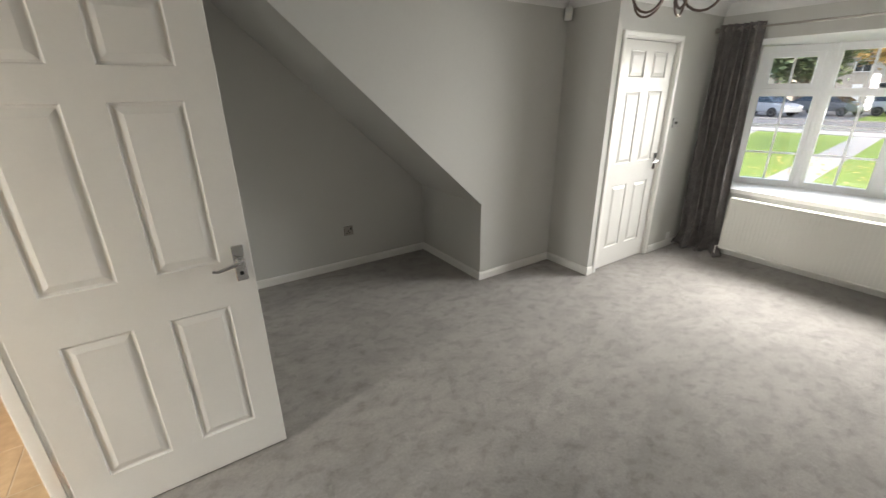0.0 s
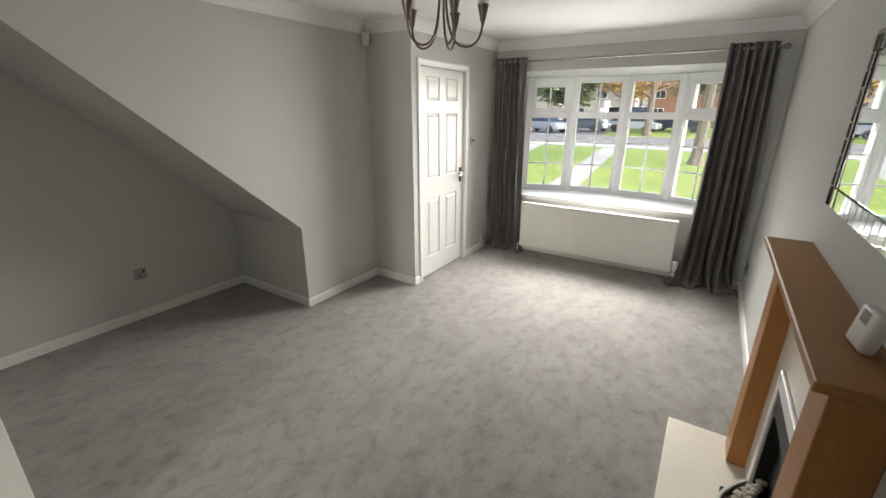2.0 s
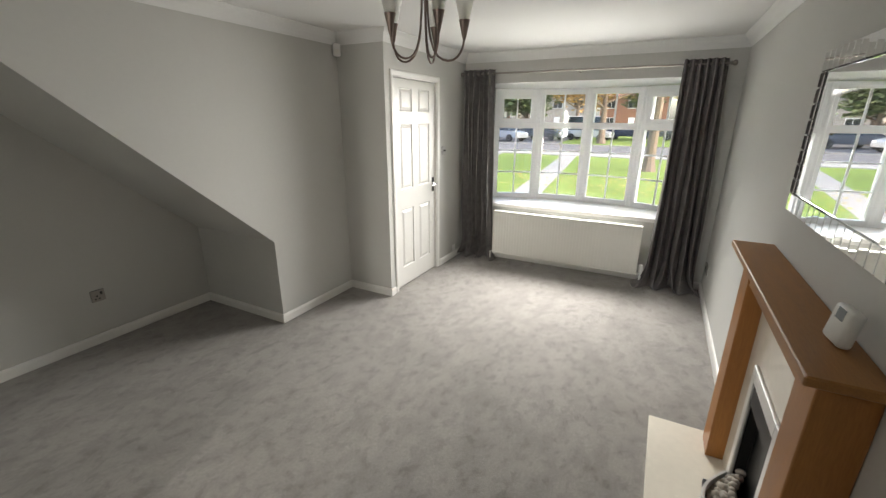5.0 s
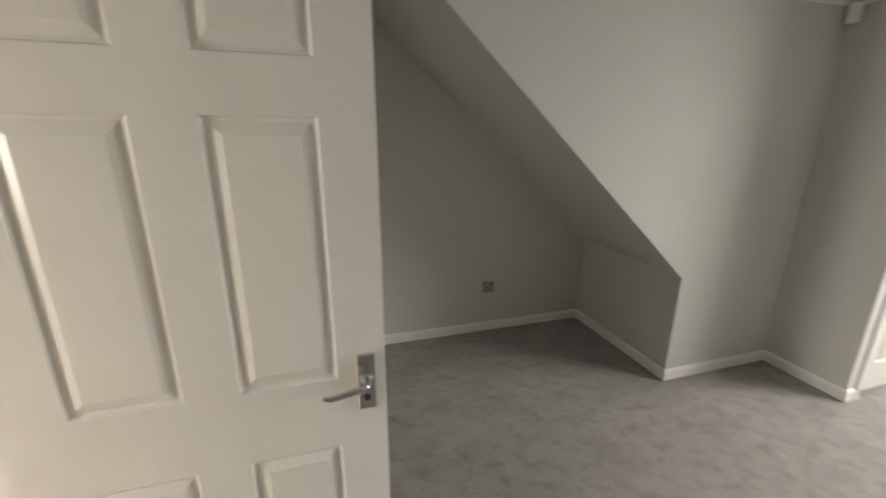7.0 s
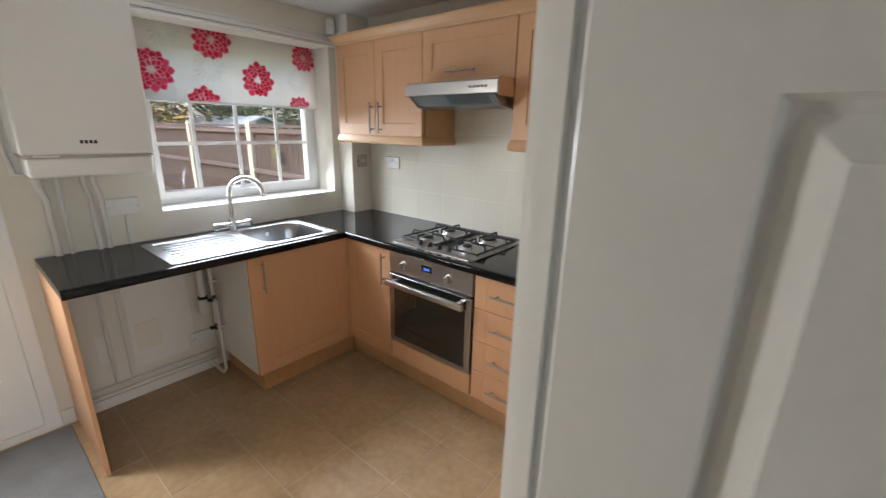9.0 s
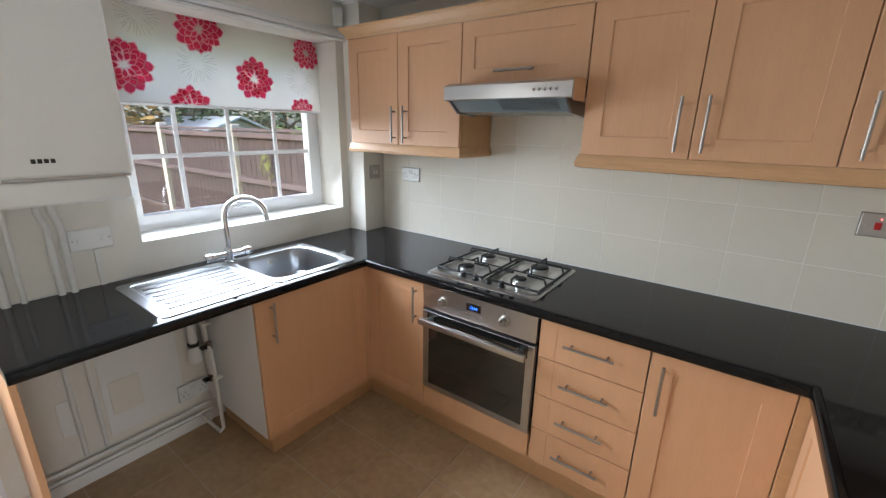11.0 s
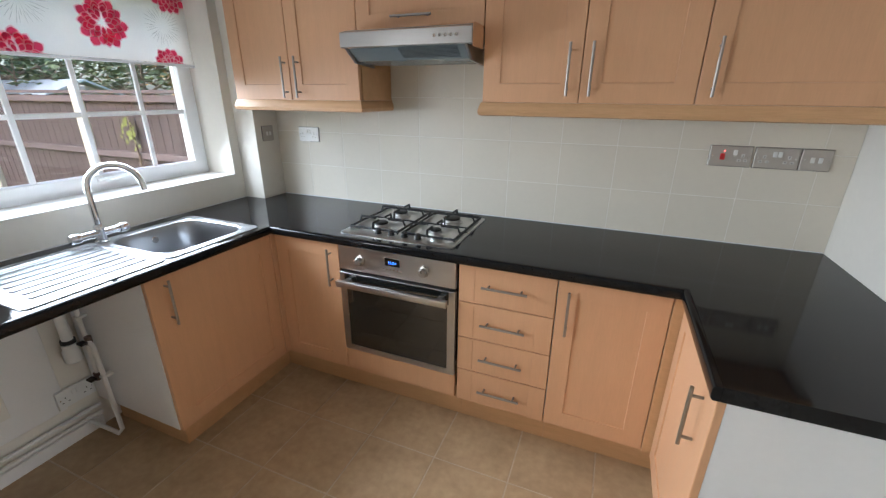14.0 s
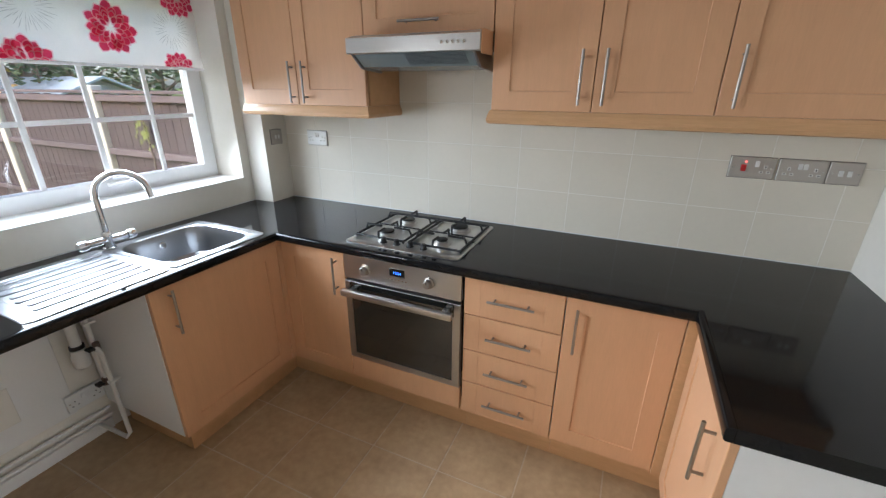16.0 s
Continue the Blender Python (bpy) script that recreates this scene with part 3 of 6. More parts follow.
d = tagged(thing("door_2", (3.485, YC + 0.03, 0.008), "white six-panel door shut in the grey wall", "door"), kind="structure")
part("door_leaf", six_panel(facing((3.105, YC + 0.022, 0.008), "-y"), 0.76, 1.94), GLOSS, d)
lever(facing((3.815, YC + 0.022, 0.95), "-y"), d, -1)
setting("door_lining_2", boxes([(3.095, 3.103, YC, YC + 0.1, 0, 1.965), (3.867, 3.875, YC, YC + 0.1, 0, 1.965), (3.103, 3.867, YC, YC + 0.1, 1.951, 1.965)]), GLOSS, "white door lining")
architrave("architrave_cupboard", facing((3.095, YC, 0), "-y"), 0.78, 1.96, "white moulded architrave")

# ---- radiator ----
r = thing("radiator", (4.42, 0.875, 0.07), "long cream single-panel radiator hung under the bay window", "radiator")
bm = bmesh.new()
y0, y1, z0, z1, xf = 0.10, 1.65, 0.11, 0.62, 4.335
n = 46
pitch = (y1 - y0 - 0.06) / n
prof = [(xf + 0.004, y0), (xf, y0 + 0.012), (xf, y0 + 0.03)]
for k in range(n):
    a = y0 + 0.03 + k * pitch
    prof += [(xf, a + pitch * 0.62), (xf + 0.0013, a + pitch * 0.70), (xf + 0.0013, a + pitch * 0.92), (xf, a + pitch)]
prof += [(xf, y1 - 0.012), (xf + 0.004, y1), (xf + 0.055, y1), (xf + 0.055, y0)]
lo = [bm.verts.new((x, y, z0 + 0.02)) for x, y in prof]
hi = [bm.verts.new((x, y, z1 - 0.02)) for x, y in prof]
for k in range(len(prof)):
    bm.faces.new((lo[k], lo[(k + 1) % len(prof)], hi[(k + 1) % len(prof)], hi[k]))
bm.faces.new(lo[::-1])
bm.faces.new(hi)
part("panel", bm, RAD_PAINT, r)
part("top_rail", box(xf - 0.003, xf + 0.058, y0, y1, z1 - 0.0195, z1, bevel=0.006), RAD_PAINT, r)
part("bottom_rail", box(xf - 0.002, xf + 0.056, y0, y1, z0, z0 + 0.0195, bevel=0.006), RAD_PAINT, r)
for y in (0.35, 1.40):
    part("wall_bracket", box(xf + 0.056, XW, y - 0.02, y + 0.02, 0.2, 0.5), RAD_PAINT, r)
v = part("valve", lathe(pose(4.36, 0.066, 0.13), [(0.012, -0.06), (0.012, 0), (0.018, 0.004), (0.018, 0.03), (0.022, 0.034), (0.022, 0.085), (0.017, 0.095), (0, 0.096)], 16), STICKER, r, "white radiator valve")
part("valve_body", tube([(4.36, 0.099, 0.12), (4.36, 0.055, 0.12)], 0.011, 10), CHROME, v)
part("pipe", tube([(4.36, 0.066, 0.0), (4.36, 0.066, 0.08)], 0.0075, 8), PIPE, r)
part("pipe", tube([(4.36, 1.68, 0.0), (4.36, 1.68, 0.12), (4.36, 1.65, 0.13)], 0.0075, 8), PIPE, r)
tagged(part("heating_pipe", tube([(4.512, 2.0, 0.085), (4.512, -0.40, 0.085)], 0.009, 8), PIPE), "white painted pipe along the skirting", "pipe")

# ---- curtains and pole ----
p = thing("curtain_pole", (4.46, 0.9, 2.06), "slim chrome curtain pole with ball finials above the bay", "curtain pole")
part("pole", tube([(4.46, -0.36, 2.075), (4.46, 2.10, 2.075)], 0.0095, 12), NICKEL, p)
for y, s in ((-0.36, -1), (2.10, 1)):
    smooth(part("finial", lathe(pose(4.46, y, 2.075, -90 * s), [(0.009, -0.001), (0.018, 0.002), (0.018, 0.008), (0.011, 0.012), (0.02, 0.02), (0.024, 0.031), (0.02, 0.043), (0.009, 0.05), (0, 0.0505)], 16), NICKEL, p))
for y in (-0.345, 0.87, 2.085):
    part("bracket", tube([(4.46, y, 2.062), (4.50, y, 2.055), (XW, y, 2.055)], 0.006, 8), NICKEL, p)


def curtain(y0, y1, foot0, foot1, folds, seed, label, pool=0.07, flare=0.06):
    """A curtain on rings, its folds drawn in and pooling on the carpet."""
    rnd = random.Random(seed)
    c = thing("curtain", (4.46, (y0 + y1) / 2, 0.0), label, "curtain", "bay window curtains")
    bm = bmesh.new()
    nu, nv = folds * 14, 60
    amp = [rnd.uniform(0.75, 1.25) for _ in range(folds + 2)]
    drift = [rnd.uniform(-0.012, 0.012) for _ in range(folds + 2)]
    grid = []
    top = 2.115
    for j in range(nv + 1):
        t = j / nv
        row = []
        for i in range(nu + 1):
            s = i / nu
            f = s * folds
            k = int(f)
            a = amp[k] * (1 - (f - k)) + amp[k + 1] * (f - k)
            dd = drift[k] * (1 - (f - k)) + drift[k + 1] * (f - k)
            wave = math.sin(f * 2 * math.pi)
            depth = 0.056 * a * (0.8 + 0.35 * t)
            belly = math.sin(t * math.pi) * 0.02
            lo_y, hi_y = y0 * (1 - t) + foot0 * t, y1 * (1 - t) + foot1 * t
            y = lo_y + (hi_y - lo_y) * s + 0.013 * math.sin(f * 4 * math.pi) * (1 - 0.5 * t) + dd * t
            ripple = 0.010 * math.sin(f * 11 + 5 * t + seed) * math.sin(9 * t + k)
            x = 4.46 + wave * depth - belly + 0.014 * math.sin(7 * t + f * 1.7 + seed) + ripple
            y += 0.010 * math.sin(6 * t + 2.3 * f + seed) * t
            z = top - (top - 0.03) * t
            if t > 0.88:
                q = (t - 0.88) / 0.12
                x -= q * q * pool * (0.6 + 0.6 * abs(math.sin(f * 2.3 + seed)))
                y += q * q * 0.06 * math.sin(f * 3.1 + seed) + q * q * (s - 0.5) * flare
                z = max(0.006 + 0.035 * (0.5 + 0.5 * math.sin(f * 5.0 + seed)) * (0.4 + 0.6 * math.sin(q * 6 + f)) ** 2, z * (1 - 0.5 * q))
            x = min(x, 4.535)
            row.append(bm.verts.new((x, y, z)))
        grid.append(row)
    for r0, r1 in zip(grid, grid[1:]):
        for i in range(nu):
            bm.faces.new((r0[i], r0[i + 1], r1[i + 1], r1[i]))
    drape = smooth(part("drape", bm, CURTAIN, c), 80)
    sol = drape.modifiers.new("thick", "SOLIDIFY")
    sol.thickness = 0.004
    for k in range(folds * 2):
        s = (k + 0.5) / (folds * 2)
        y = y0 + (y1 - y0) * s
        bm = tube([(4.46 + 0.021 * math.cos(a * math.pi / 8), y + (0.003 if k % 2 else -0.003), 2.075 + 0.021 * math.sin(a * math.pi / 8)) for a in range(16)], 0.0035, 6, closed=True)
        part("eyelet", bm, NICKEL, c)
    return c


curtain(1.745, 2.095, 1.70, 2.075, 6, 3, "dark grey velvet eyelet curtain gathered beside the bay window")
curtain(-0.345, -0.015, -0.42, 0.02, 6, 8, "dark grey velvet eyelet curtain pooling on the carpet", 0.13, 0.14)

# ---- fireplace ----
f = thing("fireplace", (1.74, -0.42, 0.0), "oak fire surround with cream marble back panel and hearth", "fireplace")
part("hearth", box(1.14, 2.257, YR + 0.001, -0.108, 0.0, 0.03, bevel=0.003), MARBLE, f, "cream marble hearth slab")
part("mantel_shelf", box(1.104, 2.352, YR + 0.001, -0.322, 1.040, 1.068, bevel=0.004), OAK_TOP, f, "oak mantel shelf")
part("frieze", box(1.294, 2.062, -0.438, -0.372, 0.945, 1.0385, bevel=0.002), OAK_TOP, f)
for x0, x1 in ((1.154, 1.2935), (2.0625, 2.205)):
    part("leg", box(x0, x1, YR + 0.001, -0.365, 0.0305, 1.0385, bevel=0.003), OAK, f)
bm = boxes([(1.294, 1.50, -0.465, -0.439, 0.0305, 0.944), (1.88, 2.062, -0.465, -0.439, 0.0305, 0.944), (1.50, 1.88, -0.465, -0.439, 0.64, 0.944)])
part("back_panel", bm, MARBLE, f, "cream marble back panel")
g = thing("gas_fire", (1.69, -0.43, 0.03), "inset gas fire with pebbles and a chrome surround", "fire")
part("trim", boxes([(1.47, 1.515, -0.4385, -0.425, 0.032, 0.66), (1.865, 1.91, -0.4385, -0.425, 0.032, 0.66), (1.515, 1.865, -0.4385, -0.425, 0.60, 0.66)], bevel=0.003), SATIN, g, "satin silver fire trim")
part("firebox", boxes([(1.515, 1.865, -0.488, -0.482, 0.032, 0.60), (1.512, 1.5145, -0.481, -0.44, 0.032, 0.60), (1.8655, 1.868, -0.481, -0.44, 0.032, 0.60)]), IRON, g)
part("hood", box(1.516, 1.864, -0.48, -0.43, 0.50, 0.599, bevel=0.01), IRON, g)
part("tray", box(1.516, 1.864, -0.481, -0.34, 0.032, 0.06, bevel=0.003), IRON, g)
pts = [(1.50 + 0.38 * i / 16, -0.425 + 0.10 * math.sin(math.pi * i / 16), 0.105) for i in range(17)]
bm = bmesh.new()
lo = [[bm.verts.new((x, y + o, z)) for o, z in ((0.0, 0.031), (0.012, 0.031), (0.012, 0.125), (0.0, 0.125))] for x, y, _ in pts]
for a, b in zip(lo, lo[1:]):
    for k in range(4):
        bm.faces.new((a[k], a[(k + 1) % 4], b[(k + 1) % 4], b[k]))
bm.faces.new(lo[0])
bm.faces.new(lo[-1][::-1])
smooth(part("fret", bm, SATIN, g, "curved silver fret"))
rnd = random.Random(5)
pebble_meshes = []
for k in range(44):
    row, col = divmod(k, 11)
    x = 1.535 + col * 0.031 + rnd.uniform(-0.006, 0.006) + (row % 2) * 0.008
    arch = math.sin(math.pi * (x - 1.50) / 0.38)
    y = -0.425 + 0.075 * arch - row * 0.022
    z = 0.082 + row * 0.026 + rnd.uniform(-0.004, 0.004)
    bm = bmesh.new()
    bmesh.ops.create_icosphere(bm, subdivisions=2, radius=1)
    s = rnd.uniform(0.85, 1.15)
    bmesh.ops.transform(bm, verts=bm.verts, matrix=Matrix.Translation((x, max(y, -0.465), z)) @ pose(0, 0, 0, rnd.uniform(0, 90), rnd.uniform(0, 90), 0) @ Matrix.Diagonal((0.023 * s, 0.019 * s, 0.016 * s, 1)))
    smooth(part("pebble", bm, PEBBLE, g), 180)

# ---- mirror ----
mx0, mx1, mz0, mz1 = 1.285, 2.245, 1.255, 1.875
m = thing("wall_mirror", ((mx0 + mx1) / 2, YR + 0.015, mz0), "rectangular wall mirror with a glittering tiled edge, hung over the mantel", "mirror")
part("backing", box(mx0, mx1, YR + 0.001, YR + 0.018, mz0, mz1), BLACK, m, "black mirror backing")
part("mirror_glass", box(mx0 + 0.075, mx1 - 0.075, YR + 0.0185, YR + 0.023, mz0 + 0.075, mz1 - 0.075, bevel=0.004), MIRROR, m)


def brick_run(u0, u1, horizontal, a, b, n, lean=0.0):
    w = (u1 - u0) / n
    for k in range(n):
        p, q = u0 + k * w + 0.001, u0 + (k + 1) * w - 0.001
        if horizontal:
            bm = box(p, q, YR + 0.0185, YR + 0.0245, a, b, bevel=0.003)
        else:
            bm = box(a, b, YR + 0.0185, YR + 0.0245, p, q, bevel=0.003)
        tilt = rnd.uniform(-0.5, 0.5)
        c = Vector(((p + q) / 2 if horizontal else (a + b) / 2, YR + 0.022, (a + b) / 2 if horizontal else (p + q) / 2))
        bmesh.ops.rotate(bm, verts=bm.verts, cent=c, matrix=Euler((radians(tilt), 0, radians(tilt * 0.6 + lean))).to_matrix())
        bmesh.ops.translate(bm, verts=bm.verts, vec=(0, abs(lean) * 0.0007, 0))
        part("mirror_brick", bm, MIRROR, m)


brick_run(mx0, mx1, True, mz0, mz0 + 0.073, 16)
brick_run(mx0, mx1, True, mz1 - 0.073, mz1, 16)
brick_run(mz0 + 0.075, mz1 - 0.075, False, mx0, mx0 + 0.073, 8, 4.0)
brick_run(mz0 + 0.075, mz1 - 0.075, False, mx1 - 0.073, mx1, 8, -4.0)

# ---- room thermostat on the mantel ----
t = thing("thermostat", (1.31, -0.425, 1.068), "small white wireless thermostat standing on the oak mantel", "thermostat")
bm = box(-0.045, 0.045, -0.017, 0.017, 0.004, 0.105, bevel=0.012, segments=3)
base = pose(1.325, -0.43, 1.066, 8, 0, 6)
bmesh.ops.transform(bm, matrix=base, verts=bm.verts)
smooth(part("case", bm, STICKER, t))
bm = box(-0.018, 0.018, 0.0165, 0.018, 0.068, 0.098)
bmesh.ops.transform(bm, matrix=base, verts=bm.verts)
part("screen", bm, SCREEN, t)

# ---- chandelier ----
CX, CY = 1.87, 1.115
c = thing("chandelier", (CX, CY, H), "five-arm bronze ceiling light with frosted glass cone shades", "ceiling light")
smooth(part("ceiling_rose", lathe(pose(CX, CY, H), [(0.055, -0.001), (0.055, -0.01), (0.04, -0.028), (0.012, -0.034), (0, -0.0341)], 24), DARK_METAL, c))
smooth(part("stem", lathe(pose(CX, CY, 0), [(0.007, 2.26), (0.007, 2.215), (0.022, 2.21), (0.026, 2.19), (0.018, 2.165), (0, 2.16)], 16), DARK_METAL, c))
for k in range(5):
    a = 2 * math.pi * (k + 0.18) / 5
    ca, sa = math.cos(a), math.sin(a)
    P = lambda r, z: (CX + r * ca, CY + r * sa, z)
    prof = [(0.012, 2.20), (0.013, 2.15), (0.016, 2.09), (0.021, 2.03), (0.030, 1.975), (0.044, 1.932), (0.064, 1.904), (0.088, 1.889), (0.112, 1.884), (0.136, 1.888), (0.157, 1.901), (0.173, 1.922), (0.183, 1.948), (0.187, 1.970), (0.188, 1.985)]
    arm = smooth(part("arm", tube([P(r, z) for r, z in prof], 0.0052, 10), DARK_METAL, c), 80)
    x, y, _ = P(0.188, 0)
    smooth(part("cup", lathe(pose(x, y, 0), [(0.006, 1.975), (0.010, 1.988), (0.019, 2.03), (0.026, 2.060), (0.024, 2.060), (0.0, 2.050)], 16), DARK_METAL, arm, "bronze cone lamp cup"))
    sh = smooth(part("shade", lathe(pose(x, y, 0), [(0.023, 2.061), (0.028, 2.08), (0.038, 2.12), (0.05, 2.165), (0.048, 2.165), (0.036, 2.12), (0.026, 2.081), (0.021, 2.062)], 20), FROST, arm, "frosted glass cone shade"))
    smooth(part("bulb", lathe(pose(x, y, 0), [(0.008, 2.05), (0.012, 2.075), (0.013, 2.10), (0.007, 2.125), (0, 2.128)], 12), STICKER, arm))


# ---- sockets, switches, sensors ----
def plate(name, m, w, h, label, category, face=STEEL, rockers=(), pins=(), red=False, inner=STICKER):
    """A wall plate with rocker switches and socket holes in the frame m (centre of the plate on the wall)."""
    at = m.translation
    o = thing(name, at - Vector((0, 0, h / 2)), label, category)
    bm = box(-w / 2, w / 2, -h / 2, h / 2, 0.0, 0.008, bevel=0.0025)
    bmesh.ops.transform(bm, matrix=m, verts=bm.verts)
    part("face_plate", bm, face, o)
    # Added rim: its black paints the dark reflection and shade round metal plate edges.
    bm = box(-w / 2 - 0.0012, w / 2 + 0.0012, -h / 2 - 0.0012, h / 2 + 0.0012, -0.0004, 0.0016)
    bmesh.ops.transform(bm, matrix=m, verts=bm.verts)
    part("edge_shade", bm, face if face is STICKER else BLACK, o)
    for i, (u, v) in enumerate(rockers):
        hw, hh = (0.009, 0.013) if red and i == 0 else (0.007, 0.011)
        bm = box(u - hw, u + hw, v - hh, v + hh, 0.0082, 0.0125, bevel=0.0012)
        bmesh.ops.transform(bm, matrix=m, verts=bm.verts)
        part("rocker", bm, RED if red and i == 0 else inner, o)
    for u, v in pins:
        for du, dv, hw, hh, sw, sh_ in ((0.0, 0.011, 0.0055, 0.0065, 0.0018, 0.004), (-0.0115, -0.009, 0.0065, 0.0045, 0.0035, 0.0018), (0.0115, -0.009, 0.0065, 0.0045, 0.0035, 0.0018)):
            bm = box(u + du - hw, u + du + hw, v + dv - hh, v + dv + hh, 0.0082, 0.0095, bevel=0.0006)
            bmesh.ops.transform(bm, matrix=m, verts=bm.verts)
            ins = part("insert", bm, inner, o)
            bm = box(u + du - sw, u + du + sw, v + dv - sh_, v + dv + sh_, 0.0096, 0.0102)
            bmesh.ops.transform(bm, matrix=m, verts=bm.verts)
            part("pin_hole", bm, BLACK, ins)
    if red:
        bm = lathe(m @ Matrix.Translation((rockers[0][0] + 0.005, rockers[0][1] + 0.024, 0.0079)), [(0.003, 0), (0.0028, 0.0015), (0, 0.0016)], 10)
        part("neon", bm, NEON, o, "lit red neon indicator")
    for u in (-w / 2 + 0.012, w / 2 - 0.012):
        bm = lathe(m @ Matrix.Translation((u, 0, 0.0079)), [(0.0035, 0), (0.003, 0.0012), (0, 0.0013)], 8)
        part("screw", bm, CHROME, o)
    return o


DOUBLE = dict(rockers=[(-0.0085, 0.016), (0.0085, 0.016)], pins=[(-0.042, -0.006), (0.042, -0.006)])
plate("socket", facing((1.287, YB, 0.362), "-y"), 0.086, 0.086, "dark chrome single socket on the alcove wall", "socket", NICKEL, rockers=[(0.02, 0.018)], pins=[(-0.008, -0.012)], inner=BLACK)
plate("light_switch", facing((4.03, YC, 1.285), "-y"), 0.086, 0.086, "chrome light switch beside the white door", "switch", rockers=[(-0.012, 0), (0.012, 0)], inner=BLACK)


def motion_sensor(name, at, turn, label):
    o = thing(name, at, label, "alarm sensor")
    M = Matrix.Translation(at) @ pose(0, 0, 0, 0, 0, turn)
    bm = box(-0.03, 0.03, 0.0, 0.045, -0.05, 0.05, bevel=0.009, segments=2)
    bmesh.ops.transform(bm, matrix=M, verts=bm.verts)
    smooth(part("case", bm, STICKER, o))
    bm = box(-0.022, 0.022, 0.0455, 0.05, -0.03, 0.012, bevel=0.002)
    bmesh.ops.transform(bm, matrix=M @ pose(0, 0, 0, -6), verts=bm.verts)
    part("lens", bm, RAD_PAINT, o)


motion_sensor("alarm_sensor", (2.945, 2.59, 2.155), 135, "white alarm sensor in the corner under the coving")
plate("socket", facing((4.37, YR, 0.279), "+y"), 0.146, 0.086, "dark chrome double socket low on the fireplace wall", "socket", NICKEL, inner=BLACK, **DOUBLE)
plate("phone_socket", facing((4.30, YC, 0.115), "-y"), 0.07, 0.07, "small white telephone socket above the skirting", "socket", STICKER, rockers=[(0, 0)])

# ---- structure: kitchen ----
WY0, WY1, WZ0, WZ1 = 2.165, 3.335, 1.058, 2.085
DY0, DY1 = 0.66, 1.545
setting("wall_kitchen_window", boxes([(XK - 0.30, XK, YS, DY0, -0.3, H), (XK - 0.30, XK, DY0, DY1, 2.08, H), (XK - 0.30, XK, DY1, WY0, -0.3, H), (XK - 0.30, XK, WY0, WY1, -0.3, WZ0), (XK - 0.30, XK, WY0, WY1, WZ1, H), (XK - 0.30, XK, WY1, YK, -0.3, H)]), CREAM_WALL, "cream painted kitchen window wall")
setting("wall_hob", box(XK - 0.30, -0.103, YK, YK + 0.1, -0.12, H), CREAM_WALL, "cream wall behind the hob")
setting("wall_kitchen_end", boxes([(-0.107, -0.103, 1.944, YK, -0.006, H)]), CREAM_WALL, "cream end wall of the kitchen")
setting("wall_kitchen_door", boxes([(-0.650, -0.646, YS, 0.955, -0.006, H), (-0.650, -0.646, 1.84, 1.944, -0.006, H), (-0.650, -0.646, 0.955, 1.84, 2.02, H), (-0.646, -0.107, 1.94, 1.944, -0.006, H)]), CREAM_WALL, "cream wall around the kitchen doorway")
setting("wall_kitchen_rear", box(XK - 0.30, -0.646, YS - 0.1, YS, -0.12, H), CREAM_WALL, "cream rear wall of the kitchen")
setting("pillar", box(XK, -2.968, 3.395, YK, 0.0, H), CREAM_WALL, "cream boxed-in corner")
setting("floor_kitchen_end", box(-0.646, -0.107, 1.944, YK, -0.12, -0.006), GROUT, "pale grout bed of the kitchen floor")
setting("threshold", box(-0.648, -0.565, 0.985, 1.803, -0.004, 0.006, bevel=0.002), NICKEL, "metal threshold strip in the doorway")

# ---- kitchen window ----
w = tagged(thing("window_kitchen", (-3.36, 2.75, WZ0), "white plastic kitchen window with glazing bars", "window"), kind="structure")
bm = boxes([(-3.40, -3.34, WY0, WY1, WZ0, WZ0 + 0.036), (-3.40, -3.34, WY0, WY1, WZ1 - 0.05, WZ1), (-3.40, -3.34, WY0, WY0 + 0.042, WZ0 + 0.036, WZ1 - 0.05), (-3.40, -3.34, WY1 - 0.042, WY1, WZ0 + 0.036, WZ1 - 0.05)])
part("window_frame", bm, UPVC, w)
sa0, sa1, sb0, sb1 = WY0 + 0.043, WY1 - 0.043, WZ0 + 0.037, WZ1 - 0.051
bm = boxes([(-3.39, -3.325, sa0, sa1, sb0, sb0 + 0.045), (-3.39, -3.325, sa0, sa1, sb1 - 0.045, sb1), (-3.39, -3.325, sa0, sa0 + 0.045, sb0 + 0.045, sb1 - 0.045), (-3.39, -3.325, sa1 - 0.045, sa1, sb0 + 0.045, sb1 - 0.045)])
part("sash", bm, UPVC, w)
pane = part("pane", box(-3.362, -3.354, sa0 + 0.045, sa1 - 0.045, sb0 + 0.045, sb1 - 0.045), GLASS, w, "clear window pane")
pane.visible_shadow = False
for y in (2.465, 2.735, 3.015):
    part("glazing_bar", box(-3.352, -3.339, y - 0.011, y + 0.011, sb0 + 0.046, sb1 - 0.046, bevel=0.002), UPVC, w)
ys = [sa0 + 0.046, 2.453, 2.477, 2.723, 2.747, 3.003, 3.027, sa1 - 0.046]
for z in (1.425, 1.70):
    part("glazing_bar", boxes([(-3.352, -3.339, ys[k], ys[k + 1], z - 0.011, z + 0.011) for k in (0, 2, 4, 6)]), UPVC, w)
h = part("window_handle", box(-3.3245, -3.305, 2.70, 2.78, sb0 + 0.018, sb0 + 0.036, bevel=0.004), UPVC, w, "white window handle")
part("lever", tube([(-3.308, 2.74, sb0 + 0.03), (-3.292, 2.75, sb0 + 0.03), (-3.290, 2.84, sb0 + 0.034)], 0.007, 8), UPVC, h)
